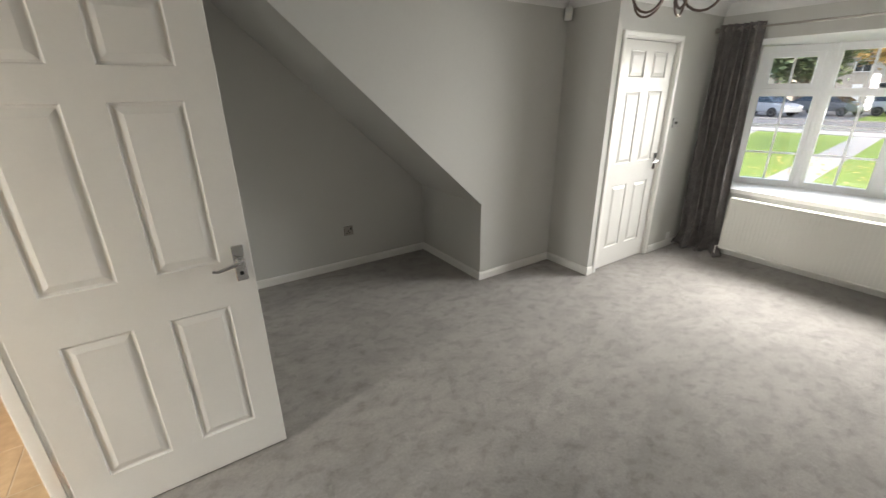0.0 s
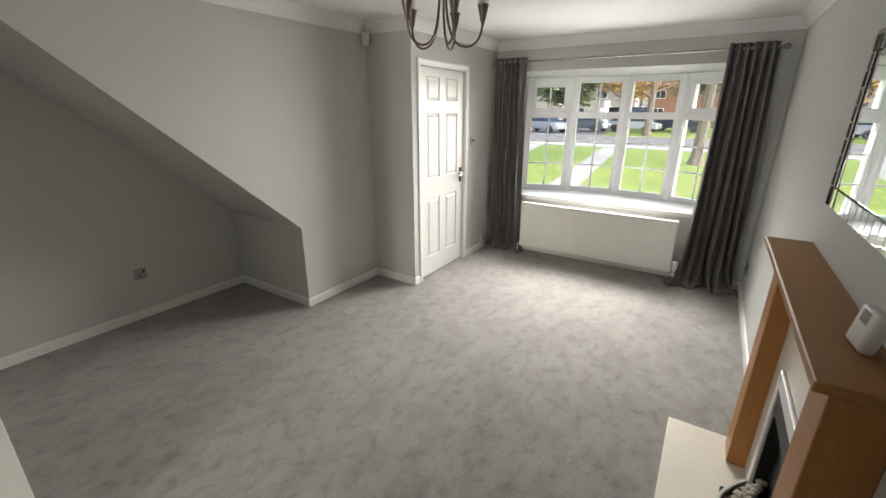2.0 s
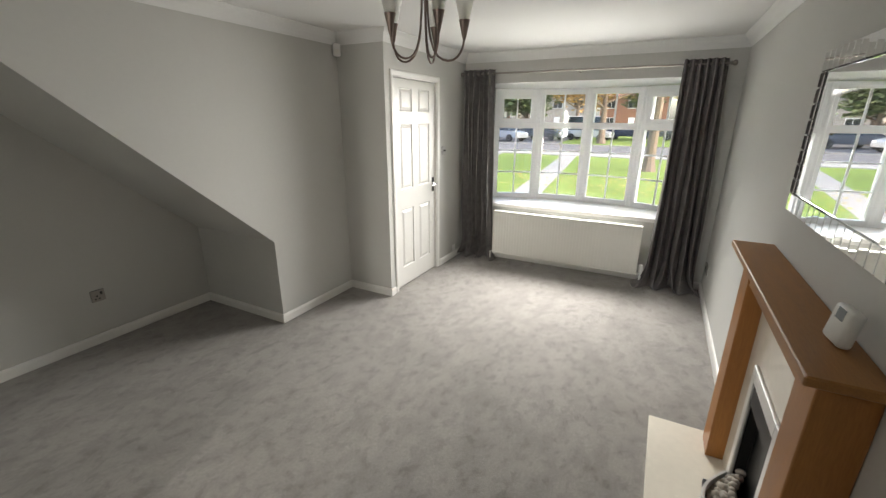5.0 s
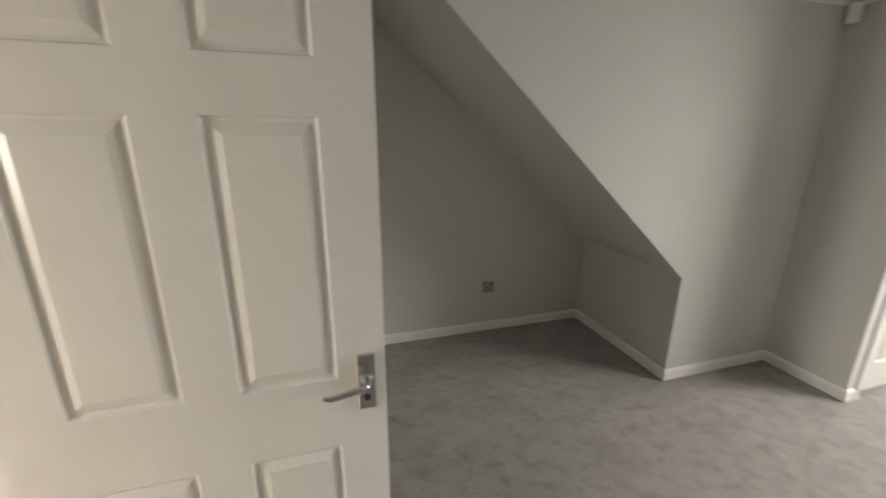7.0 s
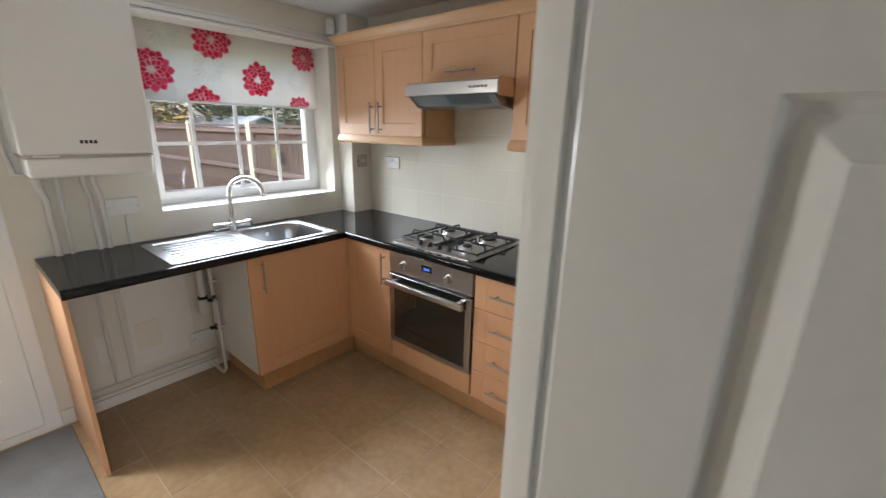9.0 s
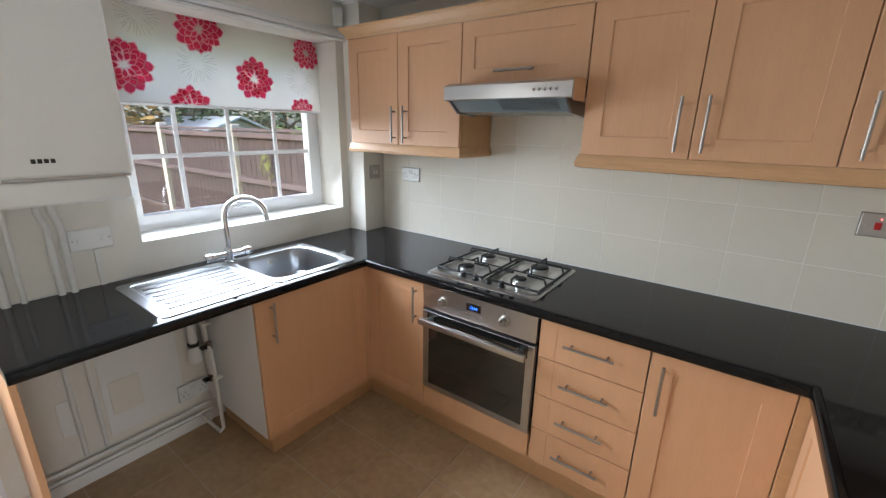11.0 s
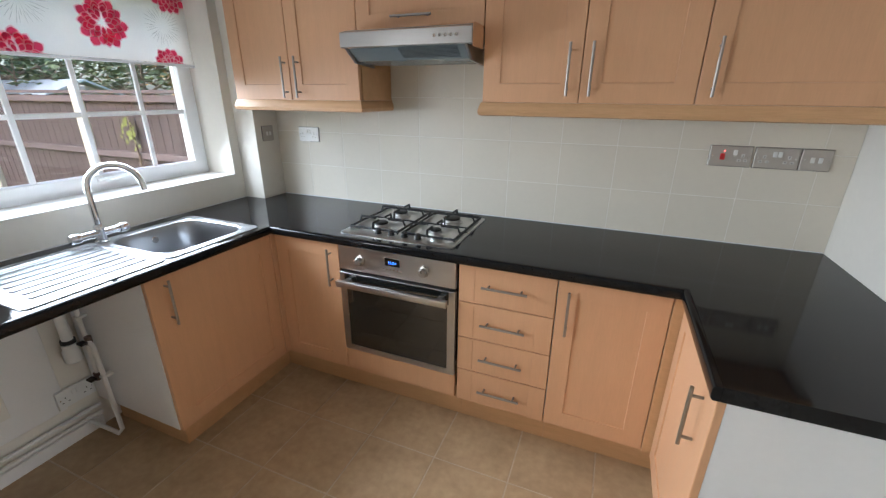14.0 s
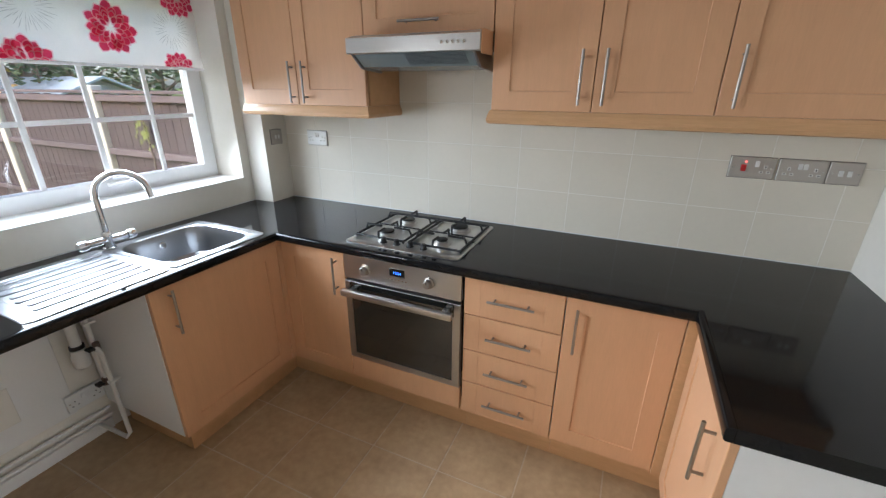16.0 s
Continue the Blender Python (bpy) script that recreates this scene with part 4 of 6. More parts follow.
setting("window_sill_kitchen", box(-3.339, XK + 0.004, WY0 + 0.001, WY1 - 0.001, WZ0, WZ0 + 0.006, bevel=0.002), GLOSS, "white tiled window sill")

# ---- blind ----
b = thing("roman_blind", (-3.27, 2.74, 1.66), "white kitchen blind printed with large red flowers, half lowered", "blind")
BY0, BY1, BZ0, BZ1 = 2.175, 3.315, 1.676, 2.083
bm = bmesh.new()
nz, ny = 14, 24
grid = [[bm.verts.new((-3.275 + 0.004 * math.sin(9 * k / nz + 2 * j / ny), BY0 + (BY1 - BY0) * j / ny, BZ0 + (BZ1 - BZ0) * k / nz)) for j in range(ny + 1)] for k in range(nz + 1)]
for r0, r1 in zip(grid, grid[1:]):
    for j in range(ny):
        bm.faces.new((r0[j], r0[j + 1], r1[j + 1], r1[j]))
smooth(part("cloth", bm, BLIND, b), 80)
part("bottom_bar", box(-3.282, -3.264, BY0, BY1, BZ0 - 0.014, BZ0 - 0.001, bevel=0.003), UPVC, b)


def blossom(cy, cz, radius, seed, pale):
    """A printed dahlia: overlapping rings of pointed petals with pale edges round a pale heart, cut off at the cloth's edges."""
    rnd = random.Random(seed)
    light, dark = bmesh.new(), bmesh.new()
    rings = ((1.04, 12, 0.0, 0.54), (0.86, 12, 0.5, 0.48), (0.68, 11, 0.2, 0.44), (0.53, 9, 0.6, 0.42)) if not pale else ((1.0, 30, 0.0, 0.5), (0.7, 22, 0.4, 0.4))
    for level, (rr, n, off, long) in enumerate(rings):
        for k in range(n):
            a = 2 * math.pi * (k + off) / n + rnd.uniform(-0.06, 0.06)
            R = radius * rr * rnd.uniform(0.92, 1.07)
            L = radius * long
            r0 = R - L
            wd = (R - 0.4 * L) * math.sin(math.pi / n) * (1.02 if not pale else 0.16)
            for bm, edge, lift in ((light, 0.0, 0.0), (dark, 0.0040, 0.00022)):
                if pale and bm is light:
                    continue
                if pale:
                    edge = 0.0
                w2 = max(0.0012, wd - edge)
                e0, e1 = r0 + edge * 2.2, R - edge * 1.8
                pts = [(e0, 0), (e0 + 0.22 * (e1 - e0), w2 * 0.62), (e0 + 0.5 * (e1 - e0), w2), (e0 + 0.74 * (e1 - e0), w2 * 0.80), (e0 + 0.91 * (e1 - e0), w2 * 0.36), (e1, 0)]
                pts += [(u, -q) for u, q in pts[4:0:-1]]
                vs = []
                for u, q in pts:
                    y, z = cy + u * math.cos(a) - q * math.sin(a), cz + u * math.sin(a) + q * math.cos(a)
                    y, z = min(max(y, BY0 + 0.002), BY1 - 0.002), min(max(z, BZ0 + 0.001), BZ1 - 0.001)
                    x = -3.275 + 0.004 * math.sin(9 * (z - BZ0) / (BZ1 - BZ0) + 2 * (y - BY0) / (BY1 - BY0)) + 0.0012 + level * 0.0009 + (k % 2) * 0.00045 + lift
                    vs.append(bm.verts.new((x, y, z)))
                bm.faces.new(vs)
    for bm in (light, dark):
        bmesh.ops.dissolve_degenerate(bm, dist=1e-5, edges=bm.edges)
    if pale:
        light.free()
        part("printed_flower", dark, BLIND_GREY, b, "faint grey dahlia print")
    else:
        fl = part("printed_flower", light, BLIND_PINK, b, "red dahlia print")
        part("petals", dark, BLIND_RED, fl)


FK = 1.06
for k, (cy, cz, rr, pale) in enumerate(((2.225, 1.815, 0.115, 0), (2.80, 1.815, 0.112, 0), (2.545, 2.005, 0.115, 0), (2.467, 1.655, 0.105, 0), (3.13, 1.985, 0.095, 0), (3.075, 1.655, 0.09, 0), (2.52, 1.86, 0.10, 1), (3.08, 1.84, 0.10, 1), (2.30, 2.02, 0.09, 1))):
    blossom(1.475 + (cy - 1.475) * FK, 1.552 + (cz - 1.552) * FK, rr, k, pale)
setting("blind_track", boxes([(XK, XK + 0.028, 2.08, 3.42, 2.086, 2.100), (XK, XK + 0.04, 2.08, 3.42, 2.104, 2.128), (XK, XK + 0.022, 2.08, 3.42, 2.132, 2.150)], bevel=0.003), GLOSS, "stepped white rail above the window")

# ---- back door and mat ----
d = tagged(thing("back_door", (-3.15, 1.1, 0.0), "white plastic half-glazed back door, closed", "door"), kind="structure")
part("door_frame", boxes([(-3.2, XK + 0.012, DY1 - 0.06, DY1, 0.0, 2.08), (-3.2, XK + 0.012, DY0, DY0 + 0.06, 0.0, 2.08), (-3.2, XK + 0.012, DY0 + 0.06, DY1 - 0.06, 2.02, 2.08), (-3.2, XK + 0.012, DY0 + 0.06, DY1 - 0.06, 0.0, 0.04)]), UPVC, d)
m0 = facing((-3.125, DY0 + 0.062, 0.042), "+x")
wd = DY1 - DY0 - 0.124
part("lower_leaf", slab(m0, wd, 0.95, 0.06, [(0.115, wd - 0.115, 0.12, 0.86)], [(0.003, 0.006), (0.006, 0.006), (0.012, 0.0)]), UPVC, d)
part("upper_frame", boxes([(-3.185, -3.125, DY0 + 0.062, DY0 + 0.177, 0.993, 2.018), (-3.185, -3.125, DY1 - 0.177, DY1 - 0.062, 0.993, 2.018), (-3.185, -3.125, DY0 + 0.177, DY1 - 0.177, 1.90, 2.018)]), UPVC, d)
pane = part("pane", box(-3.16, -3.15, DY0 + 0.177, DY1 - 0.177, 0.993, 1.899), GLASS, d, "clear door pane")
pane.visible_shadow = False
tagged(part("doormat", box(-3.08, -2.30, 0.55, 1.575, 0.0, 0.009, bevel=0.003), MAT_GREY), "flat grey doormat on the tiles by the back door", "doormat")
setting("baseboard_kitchen", box(XK, XK + 0.016, DY1 + 0.001, 1.603, 0.0, 0.09, bevel=0.004), GLOSS, "short white skirting board")

# ---- cabinets ----
SHAKER = [(0.001, 0.005), (0.004, 0.0055)]


def bar_handle(parent, m, length, upright):
    """A T-bar handle in the frame m, centred."""
    h = length / 2
    ax = Vector((0, 1, 0)) if upright else Vector((1, 0, 0))
    P = lambda s, o: m @ (ax * s + Vector((0, 0, o)))
    bar = smooth(part("handle", tube([P(-h, 0.031), P(h, 0.031)], 0.0053, 12), NICKEL, parent, "brushed steel bar handle"))
    for s in (-h * 0.72, h * 0.72):
        part("post", tube([P(s, 0.0), P(s, 0.0275)], 0.0045, 8), NICKEL, bar)


def shaker_door(cab, name, origin, way, w, h, handle, upright=True, length=0.19, rail=0.075):
    m = facing(origin, way)
    dr = part(name, slab(m, w, h, 0.019, [(rail, w - rail, rail, h - rail)], SHAKER, edge=0.0018), BEECH, cab)
    bar_handle(dr, m @ Matrix.Translation((handle[0], handle[1], 0)), length, upright)
    return dr


def drawer(cab, origin, way, w, h):
    m = facing(origin, way)
    dr = part("drawer_front", slab(m, w, h, 0.019, [(0.07, w - 0.07, 0.003, h - 0.003)], [(0.0005, 0.0012)], edge=0.0018), BEECH, cab)
    bar_handle(dr, m @ Matrix.Translation((w / 2, h * 0.52, 0)), 0.19, False)


FY, FX = 2.985, -2.525
ZB, ZT = 0.165, 0.868
c = thing("base_cabinet", (-2.8, 2.65, 0.0), "beech sink base cabinet with a bare white side panel", "cabinet", "kitchen base cabinets")
part("body", box(-3.10, -2.546, 2.342, 2.984, ZB, 0.735), WHITE_BOARD, c, "white melamine carcass")
part("side_panel", box(-3.10, -2.546, 2.335, 2.3415, ZB, ZT), WHITE_BOARD, c)
shaker_door(c, "door", (FX, 2.337, ZB), "+x", 0.622, 0.70, (0.07, 0.59))
part("plinth", box(-3.09, -2.62, 2.397, 3.069, 0.0, ZB - 0.001), BEECH_FLAT, c)
c = thing("base_cabinet", (-2.34, 3.25, 0.0), "narrow beech corner base cabinet beside the oven", "cabinet", "kitchen base cabinets")
part("body", box(-2.545, -2.14, 3.03, 3.57, ZB, ZT), WHITE_BOARD, c)
part("corner_post", box(-2.545, -2.521, 2.961, 3.0055, ZB, ZT, bevel=0.001), BEECH, c)
shaker_door(c, "door", (-2.518, FY, ZB), "-y", 0.385, 0.70, (0.340, 0.575))
part("plinth", box(-2.619, -2.14, 3.070, 3.085, 0.0, ZB - 0.001), BEECH_FLAT, c)
c = thing("oven_housing", (-1.83, 3.28, 0.0), "beech housing beneath the built-in oven", "cabinet")
part("body", boxes([(-2.139, -2.131, 3.03, 3.57, ZB, ZT), (-1.530, -1.522, 3.03, 3.57, ZB, ZT)]), WHITE_BOARD, c)
part("filler_panel", box(-2.129, -1.531, 2.986, 3.005, ZB, 0.289, bevel=0.0015), BEECH, c)
part("plinth", box(-2.139, -1.522, 3.070, 3.085, 0.0, ZB - 0.001), BEECH_FLAT, c)
c = thing("drawer_unit", (-1.315, 3.28, 0.0), "beech unit of four drawers with steel bar handles", "cabinet", "kitchen base cabinets")
part("body", box(-1.521, -1.110, 3.03, 3.57, ZB, ZT), WHITE_BOARD, c)
for z0, z1 in ((0.165, 0.335), (0.339, 0.507), (0.511, 0.684), (0.688, 0.865)):
    drawer(c, (-1.519, FY, z0), "-y", 0.406, z1 - z0)
part("plinth", box(-1.521, -1.110, 3.070, 3.085, 0.0, ZB - 0.001), BEECH_FLAT, c)
c = thing("base_cabinet", (-0.9, 3.28, 0.0), "beech base cabinet with one shaker door", "cabinet", "kitchen base cabinets")
part("body", box(-1.109, -0.70, 3.03, 3.57, ZB, ZT), WHITE_BOARD, c)
shaker_door(c, "door", (-1.108, FY, ZB), "-y", 0.394, 0.70, (0.045, 0.565))
part("corner_post", box(-0.711, -0.660, 2.974, 3.004, ZB, ZT, bevel=0.001), BEECH_FLAT, c)
part("plinth", box(-1.109, -0.60, 3.070, 3.085, 0.0, ZB - 0.001), BEECH_FLAT, c)
c = thing("base_cabinet", (-0.39, 2.69, 0.0), "beech cabinet at the worktop end with a white end panel", "cabinet", "kitchen base cabinets")
part("body", box(-0.660, -0.108, 2.458, 2.973, ZB, ZT), WHITE_BOARD, c)
shaker_door(c, "door", (-0.680, 2.968, ZB), "-x", 0.530, 0.70, (0.435, 0.56))
part("end_panel", box(-0.660, -0.108, 2.437, 2.4575, 0.0, ZT), WHITE_BOARD, c, "plain white end panel")
part("plinth", box(-0.615, -0.60, 2.459, 3.069, 0.0, ZB - 0.001), BEECH_FLAT, c)
c = part("worktop_end_panel", box(XK + 0.001, -2.535, 1.606, 1.624, 0.0, ZT, bevel=0.001), BEECH)
tagged(c, "tall beech end panel holding up the worktop", "panel")

# worktop
def deck_mesh(rects, z0, z1):
    """One connected board over the union of plan rectangles."""
    xs = sorted({v for r in rects for v in r[:2]})
    ys = sorted({v for r in rects for v in r[2:]})
    bm = bmesh.new()
    cell = lambda i, j: 0 <= i < len(xs) - 1 and 0 <= j < len(ys) - 1 and any(r[0] <= (xs[i] + xs[i + 1]) / 2 <= r[1] and r[2] <= (ys[j] + ys[j + 1]) / 2 <= r[3] for r in rects)
    V = {}

    def at(i, j, z):
        if (i, j, z) not in V:
            V[(i, j, z)] = bm.verts.new((xs[i], ys[j], z))
        return V[(i, j, z)]

    for i in range(len(xs) - 1):
        for j in range(len(ys) - 1):
            if not cell(i, j):
                continue
            bm.faces.new([at(i, j, z1), at(i + 1, j, z1), at(i + 1, j + 1, z1), at(i, j + 1, z1)])
            bm.faces.new([at(i, j, z0), at(i, j + 1, z0), at(i + 1, j + 1, z0), at(i + 1, j, z0)])
            for di, dj, a, b in ((-1, 0, (0, 1), (0, 0)), (1, 0, (1, 0), (1, 1)), (0, -1, (0, 0), (1, 0)), (0, 1, (1, 1), (0, 1))):
                if not cell(i + di, j + dj):
                    p, q = (i + a[0], j + a[1]), (i + b[0], j + b[1])
                    bm.faces.new([at(*p, z0), at(*q, z0), at(*q, z1), at(*p, z1)])
    return bm


wt = thing("worktop", (-1.6, 3.2, 0.87), "continuous gloss black worktop with a rounded front edge", "worktop")
Z0, Z1 = 0.870, 0.910
deck = [(-3.117, -3.005, 1.606, 3.394), (-3.005, -2.56, 1.606, 2.47), (-3.005, -2.56, 2.90, 3.394), (-2.56, -2.523, 1.606, 2.97), (-2.966, -2.56, 3.394, 3.577), (-2.56, -0.68, 2.97, 3.577), (-0.68, -0.108, 2.422, 3.577)]
part("deck", deck_mesh(deck, Z0, Z1), WORKTOP, wt)
prof = [(0.0, 0.0), (-0.014, 0.0), (-0.019, 0.005), (-0.020, 0.014), (-0.020, 0.028), (-0.018, 0.035), (-0.012, 0.0395), (0.0, 0.040)]
smooth(part("front_edge", sweep([(-a, b_) for a, b_ in prof][::-1], [(-0.681, 2.422, Z0), (-0.681, 2.9705, Z0), (-2.5225, 2.9705, Z0), (-2.5225, 1.606, Z0)]), WORKTOP, wt), 50)
tagged(part("sealant", boxes([(-2.96, -0.11, 3.5735, 3.5775, 0.9105, 0.915), (-3.1155, -3.111, 1.61, 3.39, 0.9105, 0.915)]), STICKER), "thin white sealant line behind the worktop", "sealant")


# ---- sink and tap ----
def rounded(cx, cy, hx, hy, r, z, n=8):
    pts = []
    for qx, qy, a0 in ((1, 1, 0), (-1, 1, 90), (-1, -1, 180), (1, -1, 270)):
        for k in range(n):
            a = radians(a0 + 90 * k / (n - 1))
            pts.append((cx + qx * (hx - r) + r * math.cos(a), cy + qy * (hy - r) + r * math.sin(a), z))
    return pts


def loft(loops, cap_last=True, bm=None):
    bm = bm or bmesh.new()
    rs = [[bm.verts.new(p) for p in lp] for lp in loops]
    for a, b_ in zip(rs, rs[1:]):
        for k in range(len(a)):
            bm.faces.new((a[k], a[(k + 1) % len(a)], b_[(k + 1) % len(a)], b_[k]))
    if cap_last:
        bm.faces.new(rs[-1])
    return bm


s = thing("kitchen_sink", (-2.79, 2.46, 0.91), "stainless steel inset sink with a ribbed drainer", "sink")
SX, SY = -2.788, 2.69
out = rounded(SX, 2.697, 0.242, 0.232, 0.03, 0.914)
bowl = smooth(part("bowl", loft([rounded(SX, 2.697, 0.244, 0.234, 0.03, 0.9105), out, rounded(SX, SY, 0.206, 0.206, 0.09, 0.914), rounded(SX, SY, 0.200, 0.200, 0.088, 0.910), rounded(SX, SY, 0.192, 0.192, 0.085, 0.885), rounded(SX, SY, 0.180, 0.180, 0.08, 0.78), rounded(SX, SY, 0.150, 0.150, 0.07, 0.752), rounded(SX, SY, 0.05, 0.05, 0.0499, 0.748)]), SINK_STEEL, s), 28)
part("waste", lathe(pose(SX, SY, 0.7485), [(0.044, 0), (0.044, 0.004), (0.036, 0.005), (0.030, 0.001), (0, 0.001)], 20), CHROME, s)
bm = loft([rounded(SX, 2.233, 0.244, 0.229, 0.03, 0.9105), rounded(SX, 2.233, 0.242, 0.227, 0.03, 0.914), rounded(SX, 2.245, 0.205, 0.20, 0.02, 0.9145), rounded(SX, 2.245, 0.200, 0.195, 0.02, 0.911)])
smooth(part("drainer", bm, SINK_STEEL, s), 20)
for k in range(7):
    x = SX - 0.165 + 0.054 * k
    bm = box(x - 0.009, x + 0.009, 2.06 + 0.008 * (k % 2), 2.425, 0.9105, 0.9152, bevel=0.003, segments=3)
    smooth(part("rib", bm, SINK_STEEL, s), 60)
part("overflow", lathe(pose(SX - 0.190, SY, 0.86, 0, 80, 0), [(0.016, 0.0), (0.016, 0.004), (0.012, 0.005), (0, 0.005)], 14), CHROME, s)

t = thing("mixer_tap", (-3.005, 2.485, 0.914), "chrome swan-neck mixer tap behind the sink", "tap")
smooth(part("base", lathe(pose(-2.995, 2.485, 0.9145), [(0.027, 0), (0.027, 0.006), (0.02, 0.01), (0.018, 0.05), (0.02, 0.07), (0.015, 0.078), (0.0, 0.079)], 20), CHROME, t))
bar = smooth(part("cross_bar", tube([(-2.995, 2.41, 0.955), (-2.995, 2.56, 0.955)], 0.016, 14), CHROME, t))
for y, sg in ((2.408, -1), (2.562, 1)):
    smooth(part("tap_head", lathe(pose(-2.995, y, 0.955, -90 * sg), [(0.019, 0.0), (0.021, 0.004), (0.021, 0.03), (0.017, 0.036), (0, 0.0365)], 16), CHROME, bar))
pts = [(-2.995, 2.485, 0.985), (-2.995, 2.485, 1.14)]
for k in range(0, 13):
    a = math.pi - math.pi * 1.0 * k / 12
    pts.append((-2.995 + 0.06 * (1 + math.cos(a)), 2.485 + 0.075 * (1 + math.cos(a)), 1.145 + 0.095 * math.sin(a)))
pts.append((-2.873, 2.637, 1.125))
smooth(part("spout", tube(pts, 0.0125, 12), CHROME, t), 70)

# ---- hob ----
h = thing("gas_hob", (-1.845, 3.255, 0.911), "stainless steel four-burner gas hob set in the worktop", "hob")
smooth(part("hob_plate", loft([rounded(-1.846, 3.252, 0.286, 0.248, 0.02, 0.9105), rounded(-1.846, 3.252, 0.286, 0.248, 0.02, 0.915), rounded(-1.846, 3.252, 0.276, 0.238, 0.02, 0.919), rounded(-1.846, 3.252, 0.255, 0.215, 0.02, 0.9195), rounded(-1.846, 3.252, 0.245, 0.205, 0.02, 0.916)]), STEEL, h), 30)
for x, y, r in ((-1.99, 3.155, 0.036), (-1.70, 3.155, 0.028), (-1.99, 3.365, 0.036), (-1.70, 3.365, 0.045)):
    bn = smooth(part("burner", lathe(pose(x, y, 0.9165), [(r + 0.014, 0), (r + 0.012, 0.004), (r + 0.002, 0.006), (r, 0.016), (r - 0.006, 0.0165), (0, 0.0165)], 22), STEEL, h))
    smooth(part("burner_cap", lathe(pose(x, y, 0.9335), [(r - 0.003, 0), (r - 0.001, 0.005), (r - 0.006, 0.009), (0, 0.0095)], 22), IRON, bn, "black burner cap"))
for cx in (-1.985, -1.705):
    bm = bmesh.new()
    zt, zb = 0.958, 0.917
    x0, x1, y0, y1 = cx - 0.127, cx + 0.127, 3.075, 3.455
    rim = [(x0, y0, zt), (x1, y0, zt), (x1, y1, zt), (x0, y1, zt)]
    frame_z = 0.928
    add_tube(bm, [(x0, y0, frame_z), (x1, y0, frame_z), (x1, y1, frame_z), (x0, y1, frame_z)], 0.0065, 6, closed=True)
    add_tube(bm, [(x0, 3.262, frame_z), (x1, 3.262, frame_z)], 0.004, 6)
    for yc in (3.155, 3.365):
        for dx, dy in ((1, 0), (-1, 0), (0, 1), (0, -1)):
            far = (cx + dx * 0.127, yc + (dy * 0.09), frame_z)
            near = (cx + dx * 0.035, yc + dy * 0.032, zt)
            mid = (cx + dx * 0.115, yc + dy * 0.085, zt)
            add_tube(bm, [far, mid, near], 0.0060, 6)
    for x in (x0, x1):
        for y in (y0, y1):
            add_tube(bm, [(x, y, frame_z), (x, y, zb)], 0.0046, 6)
    part("pan_support", bm, IRON, h, "black cast pan support")
for k in range(4):
    smooth(part("knob", lathe(pose(-1.945 + 0.068 * k, 3.048, 0.9195), [(0.017, 0), (0.017, 0.003), (0.013, 0.005), (0.012, 0.022), (0.009, 0.025), (0, 0.0252)], 14), BLACK, h))

# ---- oven ----
o = thing("oven", (-1.83, 3.25, 0.29), "built-in stainless steel oven with a dark glass door", "oven")
part("body", box(-2.10, -1.56, 3.006, 3.55, 0.30, 0.86), BLACK, o)
part("control_panel", box(-2.129, -1.533, 2.981, 3.005, 0.738, 0.862, bevel=0.002), STEEL, o, "brushed steel control panel")
m0 = facing((-2.129, 2.977, 0.292), "-y")
part("door_frame", slab(m0, 0.596, 0.432, 0.025, [(0.035, 0.561, 0.03, 0.365)], [(0.001, 0.003)]), STEEL, o)
part("door_glass", box(-2.0925, -1.5695, 2.9775, 2.9795, 0.3235, 0.6555), OVEN_GLASS, o, "dark reflective oven door glass")
part("door_top_strip", box(-2.10, -1.562, 2.9745, 2.9768, 0.66, 0.722), OVEN_GLASS, o)
hd = smooth(part("door_handle", box(-2.112, -1.552, 2.915, 2.940, 0.672, 0.702, bevel=0.003, segments=2), STEEL, o, "wide steel oven handle"))
for x in (-2.07, -1.592):
    part("handle_post", box(x - 0.014, x + 0.014, 2.940, 2.9742, 0.674, 0.700, bevel=0.002), STEEL, hd)
for x in (-2.008, -1.682):
    k = smooth(part("knob", lathe(pose(x, 2.9808, 0.797, 90), [(0.026, 0), (0.026, 0.006), (0.019, 0.009), (0.018, 0.026), (0.015, 0.029), (0, 0.0292)], 20), NICKEL, o))
    part("pointer", box(x - 0.002, x + 0.002, 2.9505, 2.9515, 0.800, 0.813), BLACK, k)
    part("mark", box(x - 0.002, x + 0.002, 2.9803, 2.9809, 0.828, 0.833), BLACK, o)
ds = part("display", box(-1.878, -1.802, 2.9795, 2.9808, 0.795, 0.832), OVEN_GLASS, o, "dark display with a blue lit clock")
tx = bpy.data.curves.new("clock_digits", "FONT")
tx.body, tx.size, tx.align_x, tx.extrude = "12:54", 0.019, "CENTER", 0.0004
tx.materials.append(BLUE_GLOW)
dg = new("clock_digits", tx)
bpy.context.view_layer.update()
me = bpy.data.meshes.new_from_object(dg.evaluated_get(bpy.context.evaluated_depsgraph_get()))
bpy.data.objects.remove(dg)
bm = bmesh.new()
bm.from_mesh(me)
bmesh.ops.transform(bm, matrix=facing((-1.84, 2.9788, 0.805), "-y"), verts=bm.verts)
part("clock_digits", bm, BLUE_GLOW, ds, "blue clock digits")
for k in range(6):
    part("button", lathe(pose(-1.885 + 0.018 * k, 2.9808, 0.778, 90), [(0.004, 0), (0.003, 0.002), (0, 0.002)], 8), CHROME, o)

# ---- wall cabinets ----
UY = 3.26
UB, UT = 1.497, 2.057


